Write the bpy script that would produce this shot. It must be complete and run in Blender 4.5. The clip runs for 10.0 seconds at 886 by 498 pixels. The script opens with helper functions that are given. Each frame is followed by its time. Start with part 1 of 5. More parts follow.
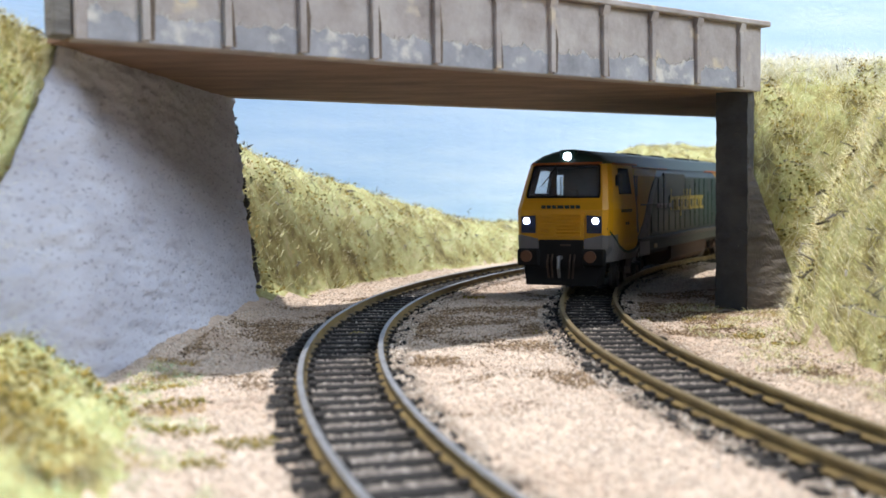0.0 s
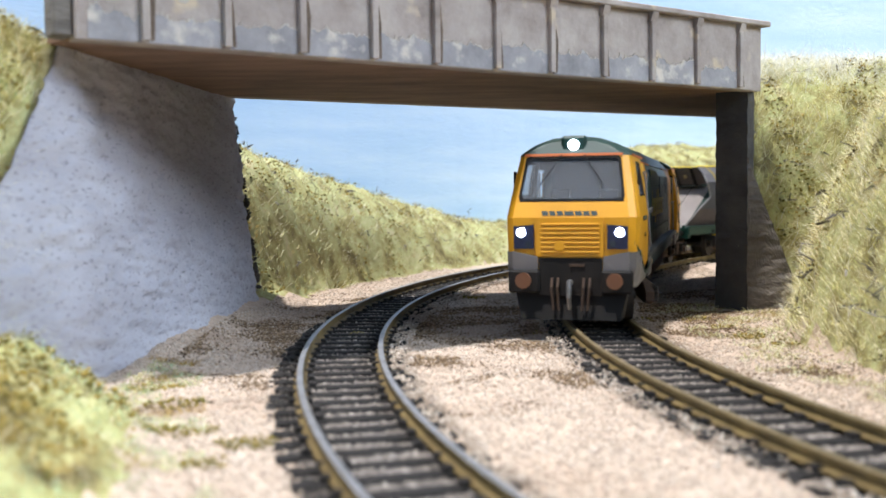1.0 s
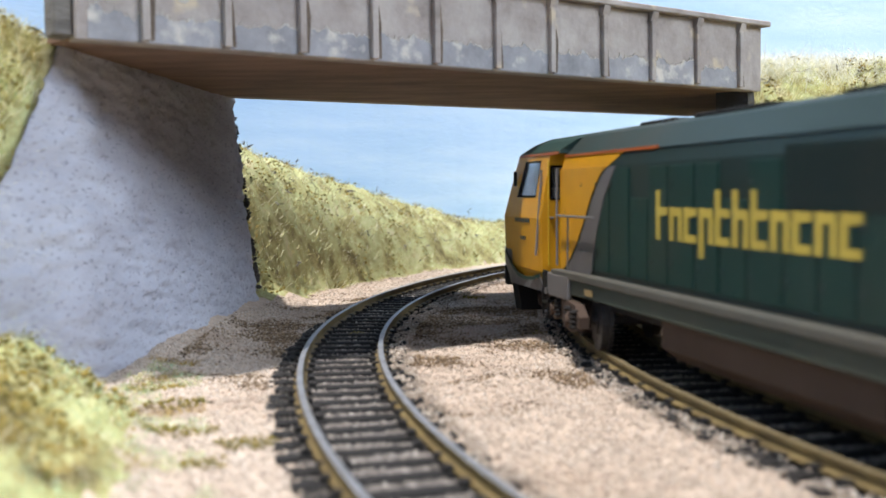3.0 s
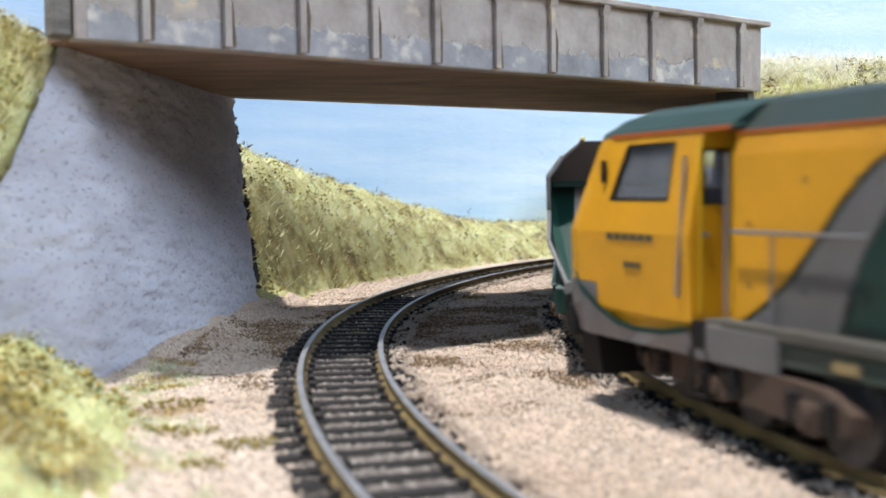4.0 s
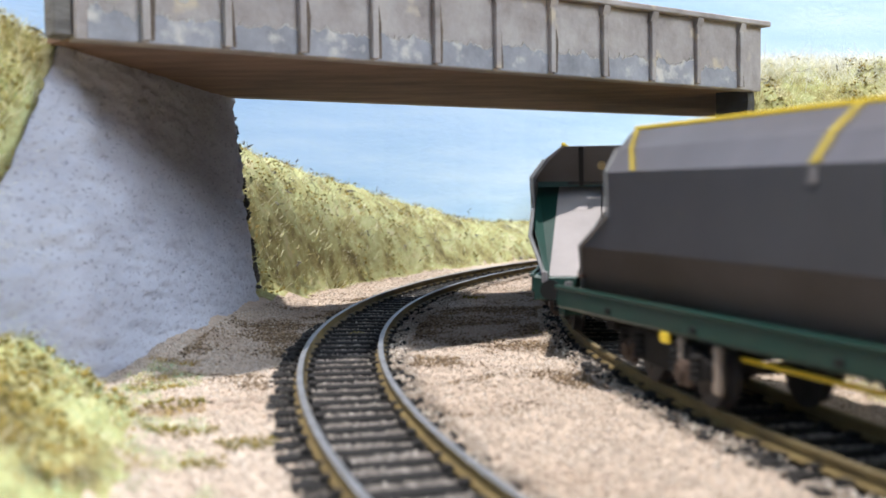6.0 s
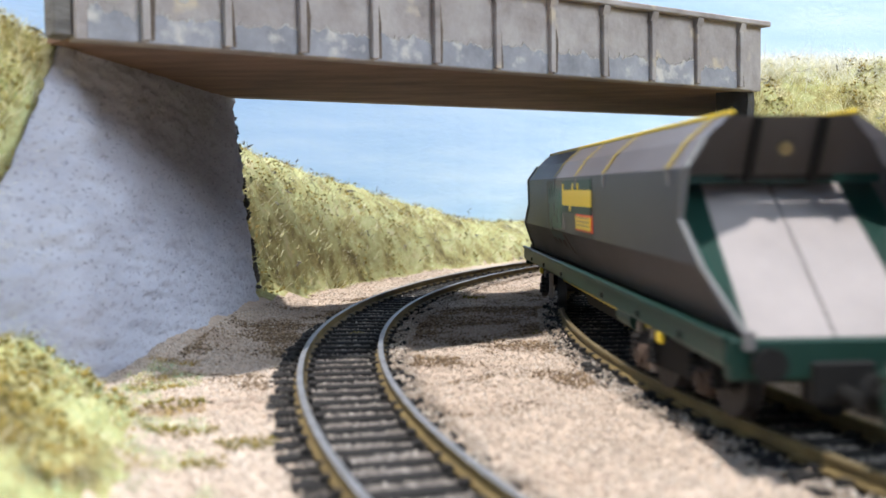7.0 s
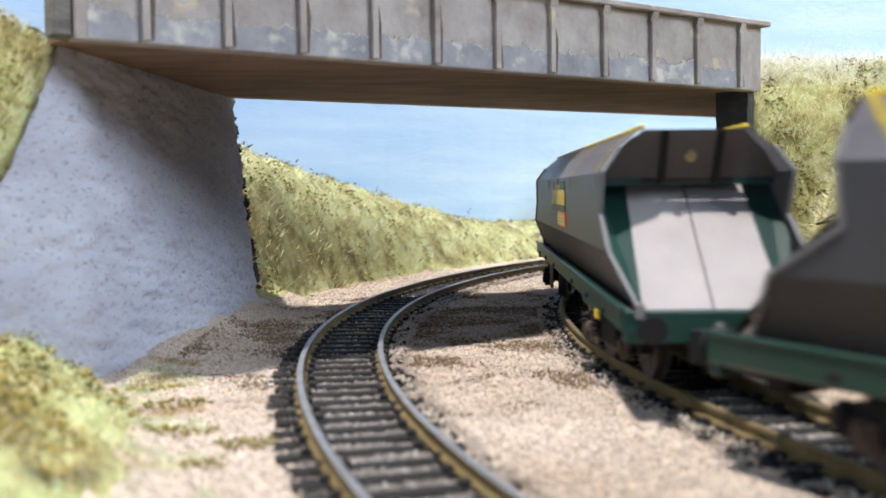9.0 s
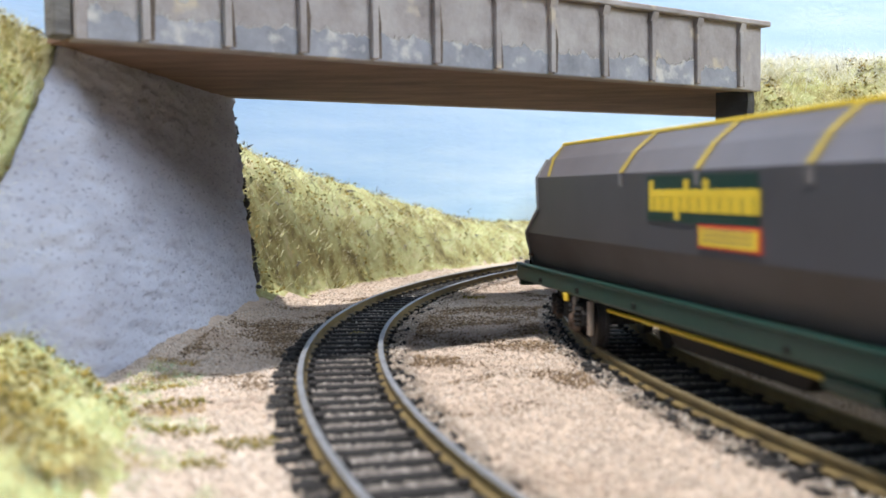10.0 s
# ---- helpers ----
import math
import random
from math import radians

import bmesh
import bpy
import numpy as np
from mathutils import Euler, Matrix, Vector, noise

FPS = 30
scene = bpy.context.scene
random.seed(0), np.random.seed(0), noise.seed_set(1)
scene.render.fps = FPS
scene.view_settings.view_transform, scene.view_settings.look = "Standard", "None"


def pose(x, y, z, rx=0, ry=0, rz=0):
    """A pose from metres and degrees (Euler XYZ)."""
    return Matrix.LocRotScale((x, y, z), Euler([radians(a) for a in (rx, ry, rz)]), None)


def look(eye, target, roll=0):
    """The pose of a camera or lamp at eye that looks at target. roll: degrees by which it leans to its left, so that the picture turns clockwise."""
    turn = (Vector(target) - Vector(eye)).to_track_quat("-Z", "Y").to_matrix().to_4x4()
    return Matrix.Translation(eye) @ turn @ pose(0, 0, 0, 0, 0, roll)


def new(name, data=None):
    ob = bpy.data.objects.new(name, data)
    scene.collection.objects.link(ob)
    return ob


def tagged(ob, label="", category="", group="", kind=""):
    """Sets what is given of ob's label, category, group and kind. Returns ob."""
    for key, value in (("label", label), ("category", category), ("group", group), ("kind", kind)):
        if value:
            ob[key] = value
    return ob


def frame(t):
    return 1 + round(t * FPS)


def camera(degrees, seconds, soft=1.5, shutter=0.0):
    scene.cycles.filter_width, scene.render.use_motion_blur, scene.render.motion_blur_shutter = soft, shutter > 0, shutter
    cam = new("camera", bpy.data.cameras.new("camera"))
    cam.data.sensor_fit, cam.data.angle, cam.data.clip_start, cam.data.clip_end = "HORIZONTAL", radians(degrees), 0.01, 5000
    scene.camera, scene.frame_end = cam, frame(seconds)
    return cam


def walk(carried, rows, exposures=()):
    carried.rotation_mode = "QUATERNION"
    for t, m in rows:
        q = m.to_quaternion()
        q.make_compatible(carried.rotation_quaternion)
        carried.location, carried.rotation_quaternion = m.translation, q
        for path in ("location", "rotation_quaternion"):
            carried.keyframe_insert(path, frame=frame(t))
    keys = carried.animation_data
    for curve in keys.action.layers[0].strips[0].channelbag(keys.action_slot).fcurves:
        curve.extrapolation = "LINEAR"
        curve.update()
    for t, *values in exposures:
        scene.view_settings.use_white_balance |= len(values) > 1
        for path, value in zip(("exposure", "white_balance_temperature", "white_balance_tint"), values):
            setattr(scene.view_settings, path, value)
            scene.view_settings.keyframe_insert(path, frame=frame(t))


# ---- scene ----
MM = 0.001                      # all plan numbers below are millimetres of the model railway
cam = camera(44.85, 10.0, soft=1.6, shutter=0.5)
cam.data.dof.use_dof, cam.data.dof.focus_distance, cam.data.dof.aperture_fstop = True, 0.36, 25
EYE = Vector((0, 0, 0.037))
AIM = EYE + Vector((0, math.cos(0.0545), -math.sin(0.0545)))
walk(cam, [(0.0, look(EYE, AIM, -0.62)), (10.0, look(EYE, AIM, -0.62))],
     exposures=[(0.0, 0.56, 6050, 11), (10.0, 0.56, 6050, 11)])

# ---- light: a high warm lamp over the layout, and cool daylight from a window beside it ----
world = bpy.data.worlds.new("daylight")
scene.world = world
world.use_nodes = True
sky = world.node_tree.nodes.new("ShaderNodeTexSky")
sky.sky_type, sky.sun_disc = "NISHITA", False
sky.sun_elevation, sky.sun_rotation = radians(74), radians(226)
world.node_tree.links.new(sky.outputs[0], world.node_tree.nodes["Background"].inputs[0])
world.node_tree.nodes["Background"].inputs[1].default_value = 0.028
sun = new("sun", bpy.data.lights.new("sun", "SUN"))
sun.data.energy, sun.data.angle, sun.data.color = 4.3, radians(3), (1.0, 0.95, 0.88)
sun.matrix_world = look((-0.20, -0.19, 1.0), (0, 0, 0))
window_light = new("window_light", bpy.data.lights.new("window_light", "AREA"))
window_light.data.shape, window_light.data.size, window_light.data.size_y = "RECTANGLE", 0.9, 0.6
window_light.data.energy, window_light.data.color = 15.5, (0.80, 0.90, 1.0)
window_light.matrix_world = look((1.05, -0.19, 0.75), (-0.03, 0.28, 0.03))

# ---- materials ----
def mat(name, stops, scale=80, rough=0.8, metal=0.0, bump=0.3, bump_scale=None, detail=6, island=0.0, coat=0.0, object_space=True, stretch=(1, 1, 1), spots=None, spec=0.5):
    """Noise-driven colours (stops: [(position, rgb), ...]) with relief; scale in features per metre."""
    m = bpy.data.materials.new(name)
    m.use_nodes = True
    n, l = m.node_tree.nodes, m.node_tree.links
    b = n["Principled BSDF"]
    co = n.new("ShaderNodeTexCoord")
    mp = n.new("ShaderNodeMapping")
    mp.inputs["Scale"].default_value = stretch
    l.new(co.outputs["Object"], mp.inputs[0])
    nz = n.new("ShaderNodeTexNoise")
    nz.inputs["Scale"].default_value, nz.inputs["Detail"].default_value, nz.inputs["Roughness"].default_value = scale, detail, 0.65
    l.new(mp.outputs[0], nz.inputs["Vector"])
    fac = nz.outputs["Fac"]
    if island:
        geo = n.new("ShaderNodeNewGeometry")
        mx = n.new("ShaderNodeMix")
        mx.inputs["Factor"].default_value = island
        l.new(fac, mx.inputs["A"])
        l.new(geo.outputs["Random Per Island"], mx.inputs["B"])
        fac = mx.outputs["Result"]
    ramp = n.new("ShaderNodeValToRGB")
    while len(ramp.color_ramp.elements) < len(stops):
        ramp.color_ramp.elements.new(0.5)
    for e, (pos, rgb) in zip(ramp.color_ramp.elements, stops):
        e.position, e.color = pos, (*rgb, 1)
    l.new(fac, ramp.inputs[0])
    colour = ramp.outputs[0]
    if spots:
        s_scale, lo, hi, rgb = spots
        sn = n.new("ShaderNodeTexNoise")
        sn.inputs["Scale"].default_value, sn.inputs["Detail"].default_value = s_scale, 5
        l.new(mp.outputs[0], sn.inputs["Vector"])
        sr = n.new("ShaderNodeMapRange")
        sr.inputs["From Min"].default_value, sr.inputs["From Max"].default_value = lo, hi
        l.new(sn.outputs["Fac"], sr.inputs["Value"])
        cm = n.new("ShaderNodeMix")
        cm.data_type = "RGBA"
        l.new(sr.outputs[0], cm.inputs["Factor"])
        l.new(colour, cm.inputs["A"])
        cm.inputs["B"].default_value = (*rgb, 1)
        colour = cm.outputs["Result"]
    l.new(colour, b.inputs["Base Color"])
    b.inputs["Roughness"].default_value, b.inputs["Metallic"].default_value = rough, metal
    b.inputs["Coat Weight"].default_value = coat
    b.inputs["Specular IOR Level"].default_value = spec
    if bump:
        bn = n.new("ShaderNodeTexNoise")
        bn.inputs["Scale"].default_value, bn.inputs["Detail"].default_value = bump_scale or scale * 4, 5
        l.new(mp.outputs[0], bn.inputs["Vector"])
        bp = n.new("ShaderNodeBump")
        bp.inputs["Strength"].default_value, bp.inputs["Distance"].default_value = bump, 0.0006
        l.new(bn.outputs["Fac"], bp.inputs["Height"])
        l.new(bp.outputs[0], b.inputs["Normal"])
    return m


def paint(name, rgb, rough=0.45, dirt=0.25, dirt_rgb=(0.06, 0.045, 0.03), bump=0.08, spec=0.4):
    """Model paint: a plain coat with faint mottling and a thin film of grime."""
    lo = tuple(c * 0.82 for c in rgb)
    return mat(name, [(0.3, lo), (0.65, rgb)], scale=60, rough=rough, bump=bump, bump_scale=1500, spec=spec,
               spots=(35, 0.52, 0.52 + 0.3 / max(dirt, 0.01), dirt_rgb) if dirt else None)


def glow(name, rgb, strength):
    m = bpy.data.materials.new(name)
    m.use_nodes = True
    b = m.node_tree.nodes["Principled BSDF"]
    b.inputs["Base Color"].default_value = (0.9, 0.9, 0.9, 1)
    b.inputs["Emission Color"].default_value, b.inputs["Emission Strength"].default_value = (*rgb, 1), strength
    return m


def glazing(name, tint, rough=0.06):
    m = bpy.data.materials.new(name)
    m.use_nodes = True
    b = m.node_tree.nodes["Principled BSDF"]
    b.inputs["Base Color"].default_value = (*tint, 1)
    b.inputs["Transmission Weight"].default_value, b.inputs["Roughness"].default_value, b.inputs["IOR"].default_value = 0.95, rough, 1.2
    b.inputs["Specular IOR Level"].default_value = 0.25
    return m


M_GRAVEL = mat("gravel_bed", [(0.25, (0.36, 0.275, 0.22)), (0.5, (0.48, 0.37, 0.28)), (0.75, (0.61, 0.50, 0.40))], scale=420, rough=0.9, bump=0.6, bump_scale=900, spots=(19, 0.52, 0.92, (0.29, 0.185, 0.11)))
M_CHIP = mat("granite_chippings", [(0.05, (0.25, 0.185, 0.14)), (0.28, (0.39, 0.31, 0.24)), (0.68, (0.49, 0.40, 0.31)), (0.97, (0.74, 0.67, 0.58))], scale=25, rough=0.6, bump=0.2, bump_scale=2500, island=0.75, spots=(19, 0.52, 0.92, (0.29, 0.185, 0.11)))
M_BALLAST = mat("dirty_ballast", [(0.1, (0.05, 0.042, 0.036)), (0.4, (0.16, 0.135, 0.115)), (0.75, (0.33, 0.28, 0.235)), (0.97, (0.66, 0.60, 0.53))], scale=45, rough=0.8, bump=0.4, bump_scale=1500, island=0.7)
M_BALLAST_BED = mat("dirty_ballast_bed", [(0.3, (0.08, 0.07, 0.06)), (0.55, (0.20, 0.17, 0.15)), (0.8, (0.42, 0.38, 0.34))], scale=600, rough=0.9, bump=0.7, bump_scale=1200)
M_ROOM = mat("room_wall_paint", [(0.3, (0.20, 0.18, 0.16)), (0.7, (0.24, 0.22, 0.20))], scale=3, rough=0.9, bump=0.1)
M_BANK = mat("bank_earth", [(0.34, (0.12, 0.095, 0.035)), (0.46, (0.30, 0.26, 0.10)), (0.56, (0.42, 0.42, 0.19)), (0.68, (0.52, 0.46, 0.27))], scale=70, rough=0.95, bump=0.8, bump_scale=600)
M_GRASS = mat("static_grass", [(0.34, (0.21, 0.17, 0.06)), (0.42, (0.48, 0.47, 0.18)), (0.50, (0.68, 0.62, 0.29)), (0.57, (0.55, 0.62, 0.35)), (0.68, (0.85, 0.82, 0.61))], scale=48, rough=0.6, bump=0, island=0.45, spots=(70, 0.54, 0.64, (0.34, 0.23, 0.05)))
M_GRASS_SEA = mat("sea_green_grass", [(0.33, (0.28, 0.38, 0.20)), (0.46, (0.46, 0.62, 0.40)), (0.56, (0.52, 0.52, 0.17)), (0.66, (0.68, 0.65, 0.36))], scale=36, rough=0.6, bump=0, island=0.42, spots=(44, 0.51, 0.60, (0.38, 0.24, 0.045)))
M_STRAW = mat("straw_grass", [(0.2, (0.70, 0.62, 0.34)), (0.8, (0.92, 0.88, 0.66))], scale=40, rough=0.6, bump=0, island=0.7)
# Brighter copy of M_GRASS: sunlight on the banks is lifted into its stops.
M_GRASS_GOLD_LIT = mat("sunlit_golden_grass", [(0.34, (0.30, 0.25, 0.07)), (0.42, (0.64, 0.60, 0.17)), (0.50, (0.87, 0.78, 0.29)), (0.57, (0.68, 0.73, 0.32)), (0.68, (0.95, 0.91, 0.62))], scale=48, rough=0.6, bump=0, island=0.45, spots=(70, 0.55, 0.66, (0.40, 0.28, 0.06)))
M_WHITE_FIBRE = mat("white_fibres", [(0.3, (0.72, 0.70, 0.60)), (0.7, (0.88, 0.87, 0.82))], scale=60, rough=0.6, bump=0, island=0.6)
M_CLUMP = mat("foam_foliage", [(0.15, (0.07, 0.07, 0.015)), (0.5, (0.22, 0.17, 0.03)), (0.85, (0.42, 0.29, 0.06))], scale=40, rough=0.9, bump=0.4, island=0.6)


def let_light_through(m, share):
    """Thin fibres pass a share of the light that falls on their far side."""
    n, l = m.node_tree.nodes, m.node_tree.links
    b, out = n["Principled BSDF"], n["Material Output"]
    tr, mx = n.new("ShaderNodeBsdfTranslucent"), n.new("ShaderNodeMixShader")
    l.new(b.inputs["Base Color"].links[0].from_socket, tr.inputs["Color"])
    mx.inputs[0].default_value = share
    l.new(b.outputs[0], mx.inputs[1])
    l.new(tr.outputs[0], mx.inputs[2])
    l.new(mx.outputs[0], out.inputs["Surface"])


for fibre in (M_GRASS, M_GRASS_GOLD_LIT, M_GRASS_SEA, M_STRAW, M_WHITE_FIBRE):
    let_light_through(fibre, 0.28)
M_DIRT_SHADE = mat("brown_dirt_and_shade", [(0.15, (0.07, 0.045, 0.025)), (0.5, (0.19, 0.125, 0.07)), (0.85, (0.34, 0.24, 0.14))], scale=40, rough=0.95, bump=0.3, bump_scale=1500, island=0.8)
M_TWIG = mat("dry_twigs", [(0.2, (0.05, 0.04, 0.03)), (0.8, (0.22, 0.20, 0.17))], scale=60, rough=0.9, bump=0, island=0.7)
M_WALL = mat("rough_plaster", [(0.3, (0.30, 0.29, 0.325)), (0.5, (0.38, 0.375, 0.42)), (0.7, (0.47, 0.47, 0.515))], scale=26, rough=0.9, bump=1.0, bump_scale=330, spots=(1000, 0.57, 0.72, (0.21, 0.20, 0.215)), stretch=(1, 0.45, 1.2))
M_PIER = mat("dark_stone", [(0.3, (0.025, 0.022, 0.02)), (0.6, (0.055, 0.05, 0.045)), (0.8, (0.10, 0.09, 0.08))], scale=60, rough=0.9, bump=1.0, bump_scale=300)
M_WING = mat("grey_brown_stone", [(0.3, (0.07, 0.06, 0.05)), (0.6, (0.16, 0.14, 0.12)), (0.8, (0.27, 0.24, 0.21))], scale=60, rough=0.9, bump=1.0, bump_scale=250, stretch=(1, 1, 3))
M_CONC = mat("weathered_concrete", [(0.25, (0.17, 0.135, 0.112)), (0.45, (0.295, 0.245, 0.215)), (0.75, (0.43, 0.375, 0.33))], scale=70, rough=0.85, bump=0.5, bump_scale=400, spots=(85, 0.60, 0.68, (0.48, 0.38, 0.27)))
M_CONC_DAMP = mat("damp_concrete", [(0.3, (0.19, 0.18, 0.185)), (0.7, (0.35, 0.33, 0.33))], scale=90, rough=0.8, bump=0.4, bump_scale=400, spots=(170, 0.57, 0.70, (0.54, 0.48, 0.41)))
M_FLAKE = mat("pale_flakes", [(0.3, (0.33, 0.28, 0.235)), (0.7, (0.50, 0.45, 0.39))], scale=160, rough=0.9, bump=0.5)
M_STAIN = mat("brown_stain", [(0.3, (0.07, 0.05, 0.035)), (0.7, (0.17, 0.125, 0.09))], scale=150, rough=0.9, bump=0.4)
M_BOARD = mat("brown_fibreboard", [(0.3, (0.13, 0.075, 0.045)), (0.55, (0.22, 0.13, 0.08)), (0.8, (0.30, 0.19, 0.12))], scale=40, rough=0.9, bump=0.5, bump_scale=300, stretch=(1, 3, 1))
M_SKY = mat("painted_sky_board", [(0.3, (0.43, 0.59, 0.83)), (0.5, (0.52, 0.66, 0.875)), (0.7, (0.64, 0.745, 0.91))], scale=5, rough=0.5, bump=1.0, bump_scale=110, stretch=(1, 1, 9))
M_RAIL_SIDE = mat("rusty_rail_side", [(0.3, (0.09, 0.06, 0.02)), (0.7, (0.20, 0.14, 0.05))], scale=120, rough=0.7, bump=0.3, metal=0.2)
M_RAIL_TOP = mat("polished_rail_top", [(0.3, (0.24, 0.24, 0.24)), (0.7, (0.38, 0.38, 0.40))], scale=200, rough=0.55, metal=0.7, bump=0.2)
M_RAIL_DULL = mat("dull_rail_top", [(0.3, (0.13, 0.095, 0.045)), (0.7, (0.24, 0.185, 0.10))], scale=160, rough=0.6, metal=0.4, bump=0.2)
M_SLEEPER = mat("dark_sleeper", [(0.3, (0.012, 0.011, 0.010)), (0.6, (0.028, 0.025, 0.023)), (0.85, (0.08, 0.07, 0.065))], scale=160, rough=0.8, spec=0.2, bump=0.5, stretch=(1, 4, 1))
M_YELLOW = paint("loco_yellow", (0.57, 0.265, 0.003), dirt=0.15)
M_GREEN = paint("loco_green", (0.004, 0.027, 0.020), dirt=0.3, spec=0.3)
M_GREEN_DK = paint("loco_green_seam", (0.004, 0.016, 0.013), dirt=0.3)
M_ROOF = paint("roof_green_grey", (0.022, 0.038, 0.034), rough=0.5, dirt=0.4)
M_CABROOF = paint("cab_roof_green", (0.018, 0.042, 0.034), rough=0.5, dirt=0.3)
M_ORANGE = paint("orange_line", (0.38, 0.085, 0.008), dirt=0.2)
M_GREY = paint("loco_grey", (0.17, 0.155, 0.148), dirt=0.4, spec=0.25)
M_BLACK = paint("underframe_black", (0.012, 0.011, 0.010), rough=0.7, dirt=0.3, dirt_rgb=(0.045, 0.03, 0.022), spec=0.15)
M_BROWN = paint("grimy_brown", (0.075, 0.050, 0.036), rough=0.85, spec=0.15, dirt=0.4, dirt_rgb=(0.03, 0.02, 0.015))
M_WALK = paint("grimy_walkway", (0.07, 0.066, 0.052), rough=0.7, dirt=0.6)
M_VALANCE = paint("grime_green_valance", (0.030, 0.042, 0.030), rough=0.7, dirt=0.5, dirt_rgb=(0.09, 0.075, 0.05))
M_DESK = paint("blue_grey_desk", (0.05, 0.06, 0.16), dirt=0)
M_RIM = paint("worn_pale_rim", (0.14, 0.135, 0.13), rough=0.6, dirt=0.3)
M_HANGER = paint("pale_rust_hanger", (0.26, 0.20, 0.15), rough=0.8, dirt=0.3)
M_BUFFER = paint("rusty_buffer", (0.13, 0.052, 0.02), rough=0.6, dirt=0.3)
M_LAMPBOX = paint("lamp_box_blue_black", (0.010, 0.012, 0.035), rough=0.3, dirt=0)
M_CAB = paint("cab_interior", (0.032, 0.032, 0.036), dirt=0)
M_SWEEP = paint("paint_flash_grey", (0.125, 0.115, 0.11), dirt=0.4, spec=0.25)
M_GLASS = glazing("cab_glazing", (0.80, 0.83, 0.87))
M_DARKGLASS = paint("dark_glass", (0.03, 0.035, 0.045), rough=0.08, dirt=0, bump=0)
M_WHEEL = mat("dark_wheel_steel", [(0.3, (0.03, 0.026, 0.024)), (0.7, (0.07, 0.06, 0.055))], scale=200, rough=0.6, metal=0.4, bump=0.1)
M_LAMP = glow("headlamp_glow", (0.80, 0.90, 1.0), 14)
M_STEEL = mat("worn_steel", [(0.3, (0.12, 0.11, 0.10)), (0.7, (0.30, 0.29, 0.28))], scale=200, rough=0.45, metal=0.8, bump=0.1)
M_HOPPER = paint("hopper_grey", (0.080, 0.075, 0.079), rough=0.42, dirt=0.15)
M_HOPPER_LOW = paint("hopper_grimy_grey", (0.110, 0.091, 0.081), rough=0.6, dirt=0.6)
# Hopper grey lightened for the sun that falls on the upper slopes.
M_HOPPER_TOP_LIT = paint("hopper_sunlit_grey", (0.160, 0.147, 0.155), rough=0.4, dirt=0.2)
M_STRIPE = paint("faded_yellow_stripe", (0.46, 0.34, 0.05), rough=0.5, dirt=0.3)
M_WGREEN = paint("wagon_green", (0.0035, 0.030, 0.020), dirt=0.3)
M_CREAM = paint("cream_slope_sheet", (0.35, 0.305, 0.285), rough=0.6, dirt=0.08)
M_WYELLOW = paint("wagon_yellow", (0.72, 0.50, 0.03), dirt=0.1)
M_BADGE = paint("dull_badge", (0.30, 0.21, 0.09), dirt=0.2)
M_RED = paint("label_red", (0.55, 0.04, 0.02), dirt=0)
M_GRAF = paint("graffiti_green", (0.008, 0.062, 0.038), dirt=0.5)
M_HALO = paint("pale_overspray", (0.140, 0.122, 0.105), rough=0.6, dirt=0.5)
M_DRIP = paint("rusty_drips", (0.075, 0.035, 0.02), rough=0.7, dirt=0.2)


# ---- mesh helpers (millimetres in, metres out) ----
def mesh_from(name, verts, faces, mats, idx=None, smooth=False):
    me = bpy.data.meshes.new(name)
    me.from_pydata([(x * MM, y * MM, z * MM) for x, y, z in verts], [], faces)
    for m in (mats if isinstance(mats, (list, tuple)) else [mats]):
        me.materials.append(m)
    if idx is not None:
        me.polygons.foreach_set("material_index", idx)
    if smooth:
        me.polygons.foreach_set("use_smooth", [True] * len(me.polygons))
    me.update()
    return me


def part(name, bm, material, parent=None, label="", m=None, smooth=False):
    """Links a bmesh (millimetres) as one mesh object, under a thing or a part."""
    bmesh.ops.recalc_face_normals(bm, faces=bm.faces)
    bmesh.ops.scale(bm, vec=(MM, MM, MM), verts=bm.verts)
    me = bpy.data.meshes.new(name)
    bm.to_mesh(me)
    bm.free()
    for mt in (material if isinstance(material, (list, tuple)) else [material]):
        me.materials.append(mt)
    if smooth:
        me.polygons.foreach_set("use_smooth", [True] * len(me.polygons))
    ob = new(name, me)
    if parent is not None:
        ob.parent = parent
    if m is not None:
        ob.matrix_basis = m
    if label:
        tagged(ob, label=label)
    return ob


def share(name, mesh, parent=None, m=None):
    ob = new(name, mesh)
    ob.parent = parent
    if m is not None:
        ob.matrix_basis = m
    return ob


def P(x, y, z, rx=0, ry=0, rz=0):
    return pose(x * MM, y * MM, z * MM, rx, ry, rz)


def box(bm, x0, x1, y0, y1, z0, z1, bevel=0.0):
    r = bmesh.ops.create_cube(bm, size=1)
    vs = r["verts"]
    for v in vs:
        v.co = ((x0 + x1) / 2 + v.co.x * (x1 - x0), (y0 + y1) / 2 + v.co.y * (y1 - y0), (z0 + z1) / 2 + v.co.z * (z1 - z0))
    if bevel:
        es = list({e for v in vs for e in v.link_edges})
        bmesh.ops.bevel(bm, geom=es, offset=bevel, segments=1, affect="EDGES")
    return bm


def boxes(*rows, bevel=0.0):
    bm = bmesh.new()
    for r in rows:
        box(bm, *r, bevel=bevel)
    return bm


def rod(bm, a, b, r, seg=10, r2=None):
    a, b = Vector(a), Vector(b)
    d = b - a
    m = Matrix.Translation((a + b) / 2) @ d.to_track_quat("Z", "Y").to_matrix().to_4x4()
    bmesh.ops.create_cone(bm, cap_ends=True, segments=seg, radius1=r, radius2=r if r2 is None else r2, depth=d.length, matrix=m)
    return bm


